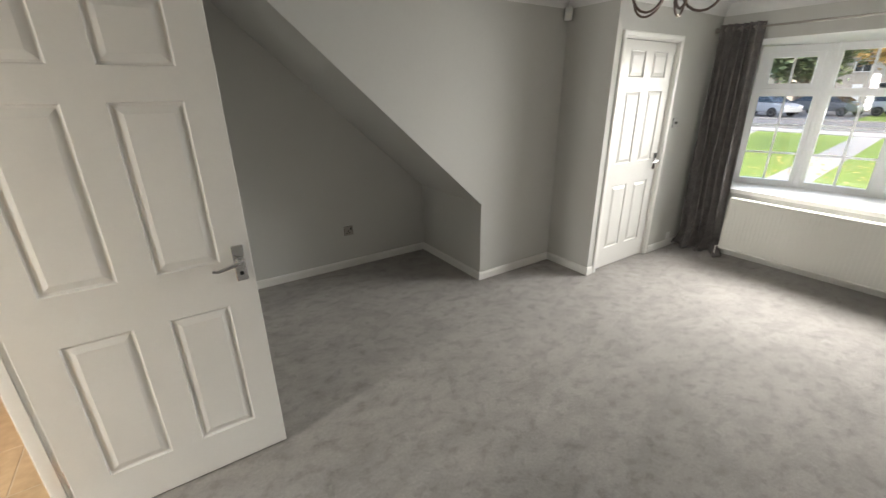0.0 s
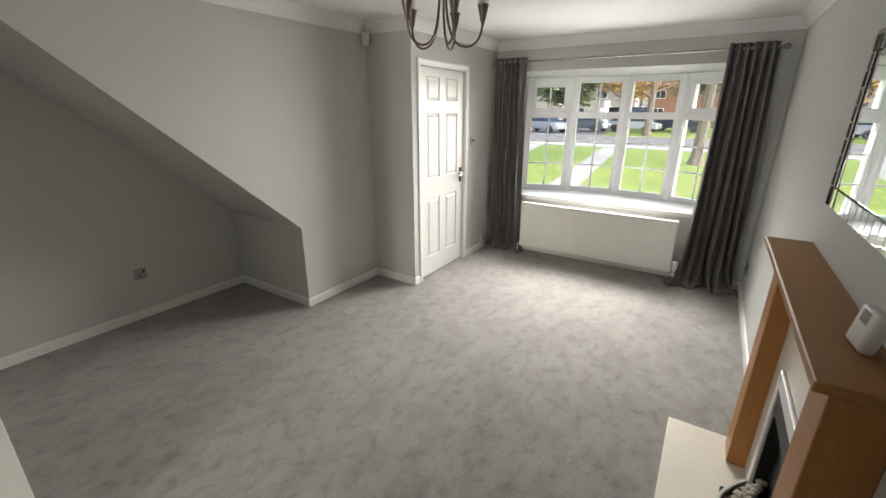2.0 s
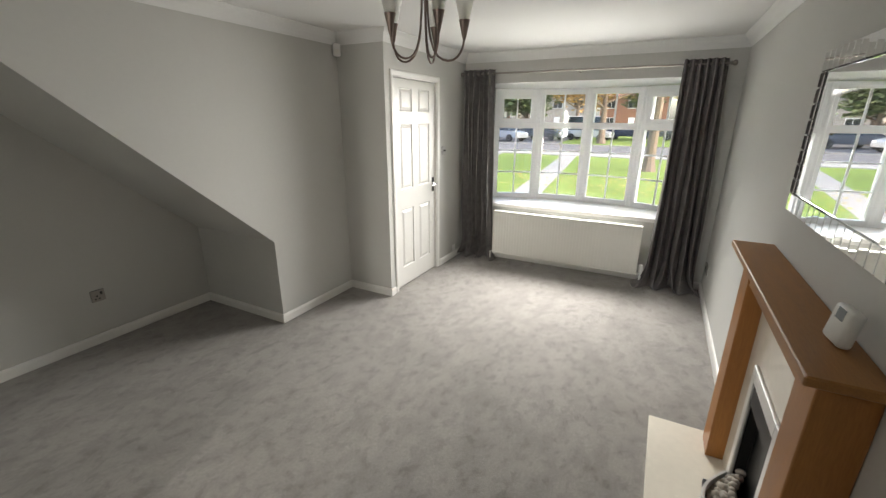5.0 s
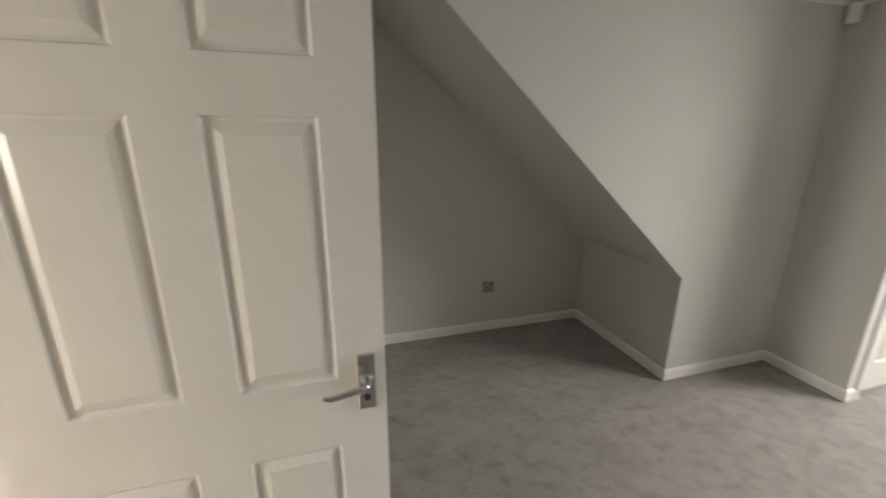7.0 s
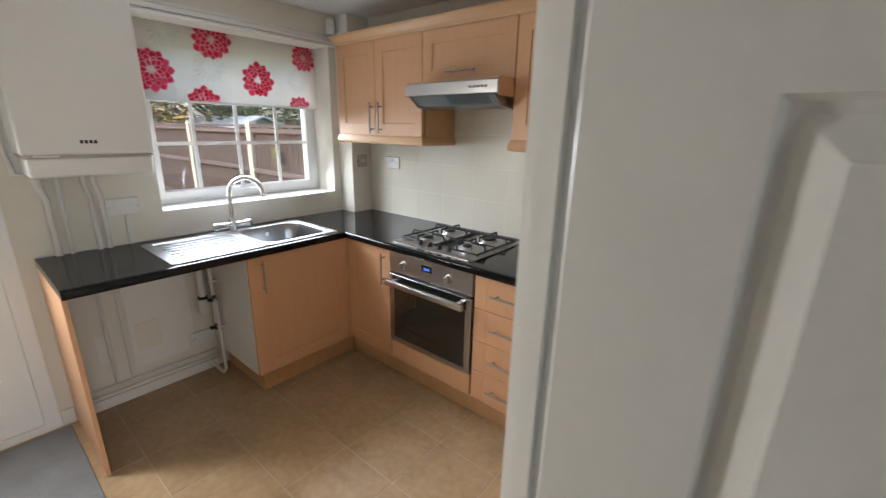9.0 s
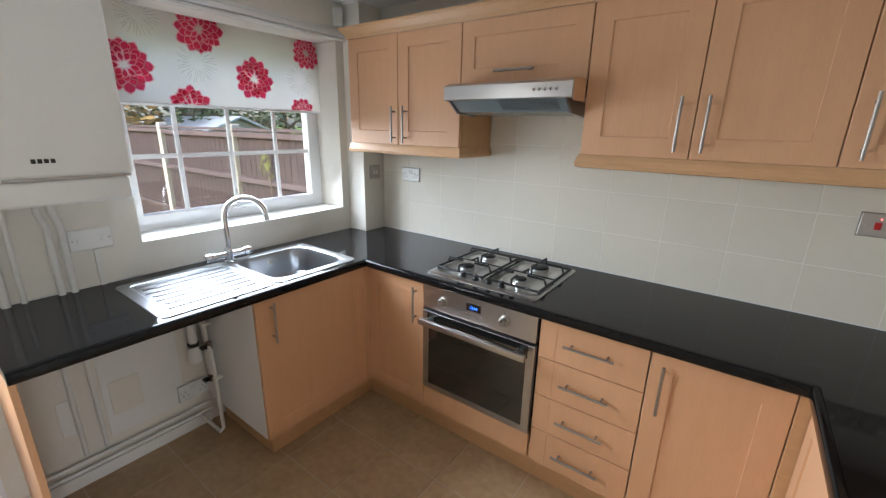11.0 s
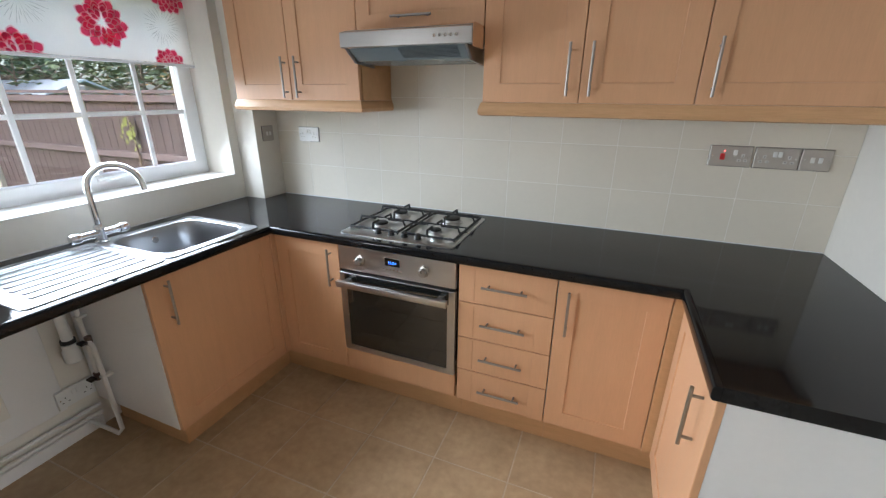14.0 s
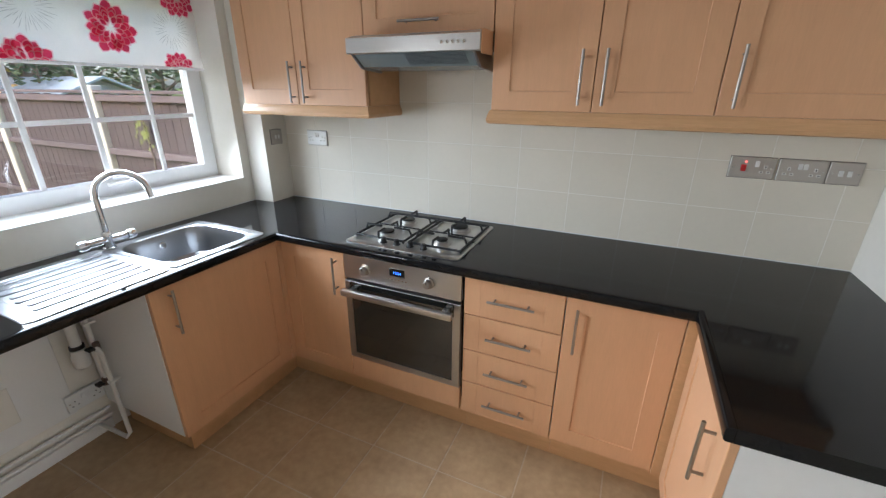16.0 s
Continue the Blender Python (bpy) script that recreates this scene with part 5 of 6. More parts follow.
def wall_cabinet(x0, x1, doors, z0, label, handles):
    c = thing("wall_cabinet", ((x0 + x1) / 2, 3.42, z0), label, "cabinet", "kitchen wall cabinets")
    part("body", box(x0, x1, UY + 0.031, 3.569, z0, UT), BEECH_FLAT, c)
    for (a, b_), (hu, hv, up, ln) in zip(doors, handles):
        shaker_door(c, "door", (a, UY, z0), "-y", b_ - a, UT - z0, (hu, hv), up, ln, 0.072 if z0 < 1.7 else 0.068)
    return c


wall_cabinet(-2.922, -2.1385, [(-2.922, -2.545), (-2.5415, -2.1385)], UB, "beech double wall cabinet next to the window", [(0.356, 0.105, True, 0.19), (0.057, 0.105, True, 0.19)])
wall_cabinet(-2.1375, -1.5325, [(-2.1345, -1.5345)], 1.785, "short beech cabinet above the cooker hood", [(0.285, 0.052, False, 0.19)])
wall_cabinet(-1.5315, -0.7415, [(-1.5295, -1.141), (-1.1375, -0.7425)], UB, "beech double wall cabinet above the worktop", [(0.343, 0.12, True, 0.19), (0.035, 0.12, True, 0.19)])
wall_cabinet(-0.7405, -0.11, [(-0.739, -0.112)], UB, "beech wall cabinet in the kitchen corner", [(0.042, 0.12, True, 0.19)])
COR = [(0.0, 0.0), (0.004, 0.0), (0.010, 0.018), (0.030, 0.042), (0.034, 0.052), (0.034, 0.060), (0.0, 0.060)]
tagged(part("cornice", sweep(COR[::-1], [(-0.111, UY + 0.0, UT + 0.001), (-2.924, UY + 0.0, UT + 0.001), (-2.924, 3.39, UT + 0.001)][::1]), BEECH_FLAT), "moulded beech cornice along the wall cabinet tops", "cornice")
PEL = [(0.0, 0.0), (-0.012, 0.004), (-0.016, 0.018), (-0.010, 0.040), (-0.004, 0.054), (0.014, 0.054), (0.014, 0.0)]
for nm, path in (("pelmet", [(-2.922, 3.565, 1.442), (-2.922, UY + 0.004, 1.442), (-2.139, UY + 0.004, 1.442), (-2.139, 3.565, 1.442)]), ("pelmet", [(-1.5315, 3.565, 1.442), (-1.5315, UY + 0.004, 1.442), (-0.111, UY + 0.004, 1.442)])):
    tagged(part(nm, sweep([(a, b_) for a, b_ in PEL], path), BEECH_FLAT), "moulded beech pelmet under the wall cabinets", "pelmet")

# ---- cooker hood ----
k = thing("cooker_hood", (-1.835, 3.33, 1.69), "slim stainless steel cooker hood with a tinted visor", "cooker hood")
part("body", box(-2.12, -1.54, 3.17, 3.568, 1.715, 1.783), STEEL, k)
bm = bmesh.new()
sec = [(3.118, 1.768), (3.118, 1.712), (3.127, 1.709), (3.168, 1.714), (3.168, 1.782)]
a = [bm.verts.new((-2.13, y, z)) for y, z in sec]
b_ = [bm.verts.new((-1.537, y, z)) for y, z in sec]
bm.faces.new(a)
bm.faces.new(b_[::-1])
for i in range(5):
    bm.faces.new((a[i], a[(i + 1) % 5], b_[(i + 1) % 5], b_[i]))
part("front_panel", bm, STEEL, k, "brushed steel front panel")
bm = bmesh.new()
sec = [(3.13, 1.708), (3.20, 1.662), (3.33, 1.650), (3.34, 1.70), (3.20, 1.713)]
a = [bm.verts.new((-2.10, y, z)) for y, z in sec]
b_ = [bm.verts.new((-1.567, y, z)) for y, z in sec]
bm.faces.new(a)
bm.faces.new(b_[::-1])
for i in range(5):
    bm.faces.new((a[i], a[(i + 1) % 5], b_[(i + 1) % 5], b_[i]))
part("visor", bm, mat("smoked_visor", (0.24, 0.28, 0.29), 0.22, 0.25, vary=0.03), k, "smoky tinted visor")
for x in (-2.106, -1.561):
    bm = bmesh.new()
    pts = [(3.122, 1.7085), (3.195, 1.655), (3.345, 1.642), (3.355, 1.7085)]
    a = [bm.verts.new((x - 0.0055, y, z)) for y, z in pts]
    b_ = [bm.verts.new((x + 0.0055, y, z)) for y, z in pts]
    bm.faces.new(a)
    bm.faces.new(b_[::-1])
    for i in range(4):
        bm.faces.new((a[i], a[(i + 1) % 4], b_[(i + 1) % 4], b_[i]))
    part("visor_end", bm, NICKEL, k)
for i in range(9):
    z = 1.703 - 0.004 * i
    y = 3.1318 + 0.0064 * i
    part("grille_slat", box(-1.86, -1.60, y - 0.001, y + 0.001, z - 0.0016, z - 0.0003), BLACK, k)
for i in range(5):
    smooth(part("button", lathe(pose(-1.69 + 0.023 * i, 3.1179, 1.741, 90), [(0.0065, 0), (0.0065, 0.006), (0.005, 0.0075), (0, 0.0076)], 12), CHROME, k))
part("side_return", box(-1.5365, -1.5335, 3.128, 3.258, 1.70, 1.783), BEECH, k, "beech side return")

# ---- boiler ----
bo = thing("boiler", (-2.96, 1.845, 1.32), "white wall-hung gas boiler with pipes beneath", "boiler")
part("casing", box(XK + 0.02, -2.80, 1.622, 2.088, 1.405, 2.12, bevel=0.012, segments=3), WHITE_METAL, bo)
smooth(part("lower_panel", box(XK + 0.02, -2.812, 1.635, 2.078, 1.310, 1.394, bevel=0.014, segments=3), WHITE_METAL, bo))
part("trim_strip", box(XK + 0.03, -2.818, 1.63, 2.082, 1.3945, 1.4045), NICKEL, bo)
part("trim_badge", box(-2.8178, -2.808, 1.66, 1.74, 1.396, 1.403), STICKER, bo)
part("name_plate", boxes([(-2.8, -2.7988, 1.845 + 0.016 * i - 0.03, 1.845 + 0.016 * i - 0.018, 1.452, 1.466) for i in range(4)]), BLACK, bo, "small dark maker's mark")
part("back_frame", boxes([(XK + 0.001, XK + 0.019, 1.60, 2.10, 1.30, 2.13)]), WHITE_METAL, bo)
for y, r in ((1.675, 0.014), (1.745, 0.009), (1.835, 0.012), (1.875, 0.012)):
    pts = [(-3.05, y, 1.335), (-3.05, y, 1.25), (-3.08, y + 0.02, 1.19), (-3.095, y + 0.02, 1.12), (-3.095, y + 0.02, 0.9105)] if r != 0.009 else [(-3.06, y, 1.335), (-3.09, y, 1.2), (-3.098, y, 0.9105)]
    smooth(part("pipe", tube(pts, r, 10), PIPE, bo), 70)
    if r == 0.014:
        smooth(part("elbow", tube([(-3.05, y, 1.29), (-3.05, y, 1.24)], 0.02, 10), PIPE, bo))
part("valve_bar", tube([(-3.05, 1.92, 1.315), (-3.05, 2.02, 1.315)], 0.012, 10), PIPE, bo)
part("cable_loop", tube([(-3.09, 1.605, 2.0), (-3.095, 1.60, 1.4), (-3.09, 1.615, 1.31), (-3.08, 1.66, 1.30), (-3.05, 1.67, 1.31)], 0.009, 8), PIPE, bo)
plate("fused_spur", facing((XK + 0.0055, 1.985, 1.115), "+x"), 0.146, 0.086, "white double switch plate below the boiler", "switch", STICKER, rockers=[(-0.04, 0), (0.04, 0)])
tagged(part("conduit", box(XK + 0.006, XK + 0.018, 1.985, 2.003, 0.9105, 1.07), PIPE), "narrow white cable trunking on the tiles", "conduit")

# ---- pipes under the worktop ----
pp = thing("waste_pipe", (-3.05, 2.27, 0.0), "white plastic waste pipe beneath the sink", "pipe")
smooth(part("pipe", tube([(-3.02, 2.265, 0.74), (-3.02, 2.265, 0.52)], 0.02, 12), PIPE, pp))
smooth(part("trap", lathe(pose(-3.02, 2.265, 0.43), [(0.02, 0), (0.032, 0.01), (0.032, 0.06), (0.027, 0.066), (0.027, 0.09), (0, 0.0901)], 16), PIPE, pp))
part("collar", lathe(pose(-3.02, 2.265, 0.525), [(0.027, 0), (0.027, 0.016), (0, 0.0161)], 16), BLACK, pp)
sp = thing("supply_pipe", (-2.95, 2.31, 0.0), "white supply pipe with appliance valves beneath the sink", "pipe")
smooth(part("pipe", tube([(-2.97, 2.305, 0.74), (-2.97, 2.305, 0.34)], 0.0095, 10), PIPE, sp))
smooth(part("pipe", tube([(-2.97, 2.30, 0.515), (-2.935, 2.298, 0.53), (-2.915, 2.298, 0.51), (-2.915, 2.302, 0.065), (-2.925, 2.29, 0.045), (-3.09, 2.27, 0.075)], 0.0095, 10), PIPE, sp))
for x, z in ((-2.97, 0.64), (-2.915, 0.36)):
    part("pipe_clip", box(x - 0.014, x + 0.014, 2.288, 2.333, z - 0.006, z + 0.006, bevel=0.002), PIPE, sp)
for x, z in ((-2.945, 0.535), (-2.97, 0.345)):
    v = part("valve", tube([(x, 2.302, z - 0.018), (x, 2.302, z + 0.018)], 0.0135, 10), DARK_METAL, sp, "dull brass appliance valve")
    part("valve_lever", box(x - 0.012, x + 0.022, 2.262, 2.289, z - 0.006, z + 0.006, bevel=0.003), BLACK, v, "black valve lever")
lp = thing("heating_pipe_run", (-3.09, 1.95, 0.02), "pair of white painted pipes along the wall foot", "pipe")
for z in (0.085, 0.125):
    part("pipe", tube([(-3.10, 1.64, z), (-3.10, 2.33, z)], 0.010, 8), PIPE, lp)
tagged(part("wall_trunking", box(XK, XK + 0.012, 1.63, 2.33, 0.0, 0.06, bevel=0.002), GLOSS), "white boarded strip along the wall foot", "trunking")
for y in (1.80, 1.875):
    tagged(part("drop_pipe", tube([(-3.1, y, 0.868), (-3.1, y, 0.15)], 0.009, 8), PIPE), "thin white painted pipe running down the wall", "pipe")
a_ = thing("access_panel", (-3.115, 2.0, 0.2), "white painted access board on the wall below the worktop", "panel")
part("board", box(XK, XK + 0.008, 1.90, 2.22, 0.18, 0.80, bevel=0.002), GLOSS, a_)
part("patch", box(XK + 0.0085, XK + 0.013, 1.925, 2.045, 0.28, 0.45, bevel=0.002), CREAM_WALL, a_)
tagged(part("wall_patch", box(XK, XK + 0.006, 1.745, 1.79, 0.27, 0.44, bevel=0.002), GLOSS), "small painted-over patch on the wall under the worktop", "patch")
plate("socket", facing((XK + 0.013, 2.26, 0.24), "+x"), 0.146, 0.086, "white double socket under the sink", "socket", STICKER, **DOUBLE)

# ---- kitchen sockets ----
plate("light_switch", facing((-2.968, 3.488, 1.298), "+x"), 0.086, 0.086, "satin nickel double switch on the boxed-in corner", "switch", PLATE, rockers=[(-0.012, 0), (0.012, 0)])
plate("socket", facing((-2.72, YK - 0.0055, 1.296), "-y"), 0.146, 0.084, "white-fronted double socket on the tiles", "socket", SATIN, inner=RAD_PAINT, **DOUBLE)
plate("cooker_switch", facing((-0.526, YK - 0.0055, 1.290), "-y"), 0.152, 0.084, "satin nickel cooker switch with a red rocker and socket", "switch", PLATE, rockers=[(-0.028, -0.002), (0.016, 0.016)], pins=[(0.045, -0.006)], red=True)
plate("socket", facing((-0.364, YK - 0.0055, 1.290), "-y"), 0.152, 0.084, "satin nickel double socket on the cream tiles", "socket", PLATE, **DOUBLE)
plate("light_switch", facing((-0.234, YK - 0.0055, 1.290), "-y"), 0.10, 0.084, "satin nickel double switch on the cream tiles", "switch", PLATE, rockers=[(-0.013, 0), (0.013, 0)])
motion_sensor("alarm_sensor", (XK + 0.01, 3.36, 2.21), -135, "white alarm sensor high in the kitchen corner")

# ---- outside: front ----
GZ = -0.35
setting("ground", boxes([(5.6, 600, -400, 400, GZ - 0.3, GZ), (-600, -3.43, -400, 400, GZ - 0.3, GZ + 0.1), (-3.43, 5.6, -400, -0.65, GZ - 0.3, GZ), (-3.43, 5.6, 3.72, 400, GZ - 0.3, GZ)]), GRASS, "bright green lawn scattered with leaves")


def strip(name, pts, z, material, label, thick=0.05):
    return setting(name, prism(pts, z - thick, z), material, label)


strip("pavement", [(23.6, -80), (25.6, -80), (25.6, 120), (23.6, 120)], GZ + 0.03, PAVE, "pale concrete pavement along the road", 0.08)
strip("road", [(25.72, -80), (33.0, -80), (33.0, 120), (25.72, 120)], GZ + 0.005, ROAD, "grey asphalt road")
strip("kerb_near", [(25.6, -80), (25.72, -80), (25.72, 120), (25.6, 120)], GZ + 0.09, PAVE, "concrete kerb", 0.15)
strip("kerb_far", [(33.0, -80), (33.12, -80), (33.12, 120), (33.0, 120)], GZ + 0.09, PAVE, "concrete kerb", 0.15)
strip("path_front", [(6.6, 2.35), (6.6, 3.1), (23.6, 4.95), (23.6, 4.15)], GZ + 0.012, PAVE, "narrow concrete path across the lawn")
strip("path_side", [(7.0, 4.6), (7.0, 5.5), (23.6, 9.4), (23.6, 8.4)], GZ + 0.012, PAVE, "narrow concrete path across the lawn")
strip("side_road", [(33.12, 7.5), (33.12, 17), (70, 24), (70, 11)], GZ + 0.008, ROAD, "asphalt side road with parked cars")

rnd = random.Random(11)
verts, faces = [], []
for k in range(1400):
    x, y = rnd.uniform(6, 23), rnd.uniform(-8, 10)
    a, s, z = rnd.uniform(0, 6.28), rnd.uniform(0.02, 0.045), GZ + 0.006 + rnd.uniform(0, 0.012)
    i = len(verts)
    for dx, dy in ((-s, 0), (0, -s * 0.6), (s, 0), (0, s * 0.6)):
        verts.append((x + dx * math.cos(a) - dy * math.sin(a), y + dx * math.sin(a) + dy * math.cos(a), z + (0.01 if dx > 0 else 0)))
    faces.append((i, i + 1, i + 2, i + 3))
me = bpy.data.meshes.new("fallen_leaves")
me.from_pydata(verts, [], faces)
me.materials.append(LEAF_GOLD)
tagged(new("fallen_leaves", me), "yellow fallen leaves scattered over the lawn", "leaves", kind="stuff")


def tree(x, y, height, spread, leaf, n_leaves, seed, label, trunk_r=0.22, z=GZ, first=0.35, leaf_size=0.16):
    """A tapered trunk with limbs and twigs and a loose crown of single leaves."""
    rnd = random.Random(seed)
    t = thing("tree", (x, y, z), label, "tree")
    bm = bmesh.new()
    lean = rnd.uniform(-0.06, 0.06)
    trunk = [(x + lean * height * s, y + 0.3 * lean * height * s, z + height * 0.75 * s) for s in (0, 0.06, 0.25, 0.5, 0.75, 1.0)]
    add_tube(bm, trunk, [trunk_r * 1.5, trunk_r, trunk_r * 0.85, trunk_r * 0.6, trunk_r * 0.35, trunk_r * 0.12], 9)
    tips = []
    for k in range(16):
        s = first + (0.97 - first) * k / 15
        a = k * 2.4 + rnd.uniform(-0.4, 0.4)
        p = Vector((x + lean * height * s, y + 0.3 * lean * height * s, z + height * 0.75 * s))
        L = spread * (1.05 - 0.55 * (s - first) / (1 - first)) * rnd.uniform(0.75, 1.1)
        d = Vector((math.cos(a), math.sin(a), rnd.uniform(0.3, 0.8)))
        q1, q2 = p + d * L * 0.5, p + d * L + Vector((0, 0, rnd.uniform(0, 0.3) * L))
        r = trunk_r * 0.4 * (1.1 - s)
        add_tube(bm, [p, q1, q2], [r + 0.02, r * 0.6 + 0.01, 0.008], 6)
        for j in range(4):
            b0 = p.lerp(q2, 0.4 + 0.15 * j)
            e = b0 + Vector((rnd.uniform(-1, 1), rnd.uniform(-1, 1), rnd.uniform(-0.2, 0.8))) * L * 0.4
            add_tube(bm, [b0, e], [0.014, 0.004], 4)
            tips.append(e)
        tips.append(q2)
    part("trunk", bm, BARK, t)
    V, F = [], []
    for k in range(n_leaves):
        c = rnd.choice(tips) + Vector((rnd.gauss(0, 1), rnd.gauss(0, 1), rnd.gauss(0, 0.8))) * spread * 0.14
        a, b = rnd.uniform(0, 6.28), rnd.uniform(-1.2, 1.2)
        u = Vector((math.cos(a), math.sin(a), 0))
        w = Vector((-math.sin(a) * math.cos(b), math.cos(a) * math.cos(b), math.sin(b)))
        s = leaf_size * rnd.uniform(0.6, 1.3)
        i = len(V)
        V += [tuple(c - u * s), tuple(c - w * s * 0.55), tuple(c + u * s), tuple(c + w * s * 0.55)]
        F.append((i, i + 1, i + 2, i + 3))
    me = bpy.data.meshes.new("crown")
    me.from_pydata([(p[0] - x, p[1] - y, p[2] - z) for p in V], [], F)
    me.materials.append(leaf)
    cr = new("crown", me)
    cr.parent = t
    return t


tree(18.1, 0.45, 9.0, 2.6, LEAF_GOLD, 1500, 1, "bare-trunked lawn tree with thin autumn foliage", 0.20, first=0.5)
tree(36.5, 4.6, 9.5, 4.2, LEAF_GOLD, 5200, 2, "spreading golden autumn tree beside the road", 0.28, leaf_size=0.2)
tree(46, 13.8, 8.5, 3.0, LEAF_GREEN, 7000, 3, "dense dark evergreen tree", 0.25, first=0.15, leaf_size=0.25)
tree(52, 9.5, 10, 4.0, LEAF_GOLD, 5200, 4, "orange-leaved autumn tree in the distance", 0.25, leaf_size=0.24)
tree(43, -2.5, 9, 4.0, LEAF_GOLD, 4200, 5, "golden autumn tree beyond the green", 0.25, leaf_size=0.22)
tree(60, 2.0, 11, 5.0, LEAF_GREEN, 6500, 6, "tall green tree in the distance", 0.3, leaf_size=0.3)
tree(58, 20, 10, 4.0, LEAF_GREEN, 5000, 16, "leafy green tree among the houses", 0.3, leaf_size=0.3)


def house(x, y, w, depth, h, wall, label):
    """A two-storey house facing the road."""
    o = thing("house", (x + depth / 2, y, GZ), label, "house", "houses across the road")
    part("wall", box(x, x + depth, y - w / 2, y + w / 2, GZ, GZ + h), wall, o)
    bm = bmesh.new()
    e, top = 0.4, GZ + h + 2.3
    pts = [(x - e, GZ + h + 0.002), (x + depth / 2, top), (x + depth + e, GZ + h + 0.002)]
    a = [bm.verts.new((px, y - w / 2 - e, pz)) for px, pz in pts]
    b = [bm.verts.new((px, y + w / 2 + e, pz)) for px, pz in pts]
    bm.faces.new(a)
    bm.faces.new(b[::-1])
    for i in range(3):
        bm.faces.new((a[i], a[(i + 1) % 3], b[(i + 1) % 3], b[i]))
    part("roof", bm, ROOF, o)
    part("chimney", box(x + depth / 2 - 0.4, x + depth / 2 + 0.4, y - w / 2 + 0.5, y - w / 2 + 1.2, top - 0.6, top + 0.7), BRICK, o)
    for zz in (0.9, 3.4):
        for k in range(3):
            yy = y - w / 2 + w * (k + 0.5) / 3
            if zz < 2 and k == 1:
                part("front_door", box(x - 0.05, x - 0.002, yy - 0.45, yy + 0.45, GZ + 0.05, GZ + 2.1), UPVC, o)
                continue
            wdw = part("window", boxes([(x - 0.06, x - 0.002, yy - 0.75, yy + 0.75, GZ + zz, GZ + zz + 0.07), (x - 0.06, x - 0.002, yy - 0.75, yy + 0.75, GZ + zz + 1.13, GZ + zz + 1.2), (x - 0.06, x - 0.002, yy - 0.75, yy - 0.68, GZ + zz + 0.07, GZ + zz + 1.13), (x - 0.06, x - 0.002, yy + 0.68, yy + 0.75, GZ + zz + 0.07, GZ + zz + 1.13), (x - 0.06, x - 0.002, yy - 0.03, yy + 0.03, GZ + zz + 0.07, GZ + zz + 1.13)]), UPVC, o)
            part("pane", box(x - 0.03, x - 0.003, yy - 0.675, yy + 0.675, GZ + zz + 0.072, GZ + zz + 1.128), CAR_GLASS, wdw)


for k, (x, y, m_) in enumerate(((66, 26, RENDER_WALL), (68, 15.5, RENDER_WALL), (72, 5, BRICK), (72, -6, RENDER_WALL), (70, -17, BRICK), (60, 38, RENDER_WALL))):
    house(x, y, 9.4, 7, 5.2, m_, "two-storey house with a tiled roof across the road")
gw = thing("garden_wall", (36, 18, GZ), "low red brick garden wall beside the side road", "wall")
part("brickwork", box(34.0, 34.25, 13.2, 24, GZ, GZ + 1.5), BRICK, gw)
part("coping", box(33.95, 34.3, 13.2, 24, GZ + 1.5, GZ + 1.58), PAVE, gw)


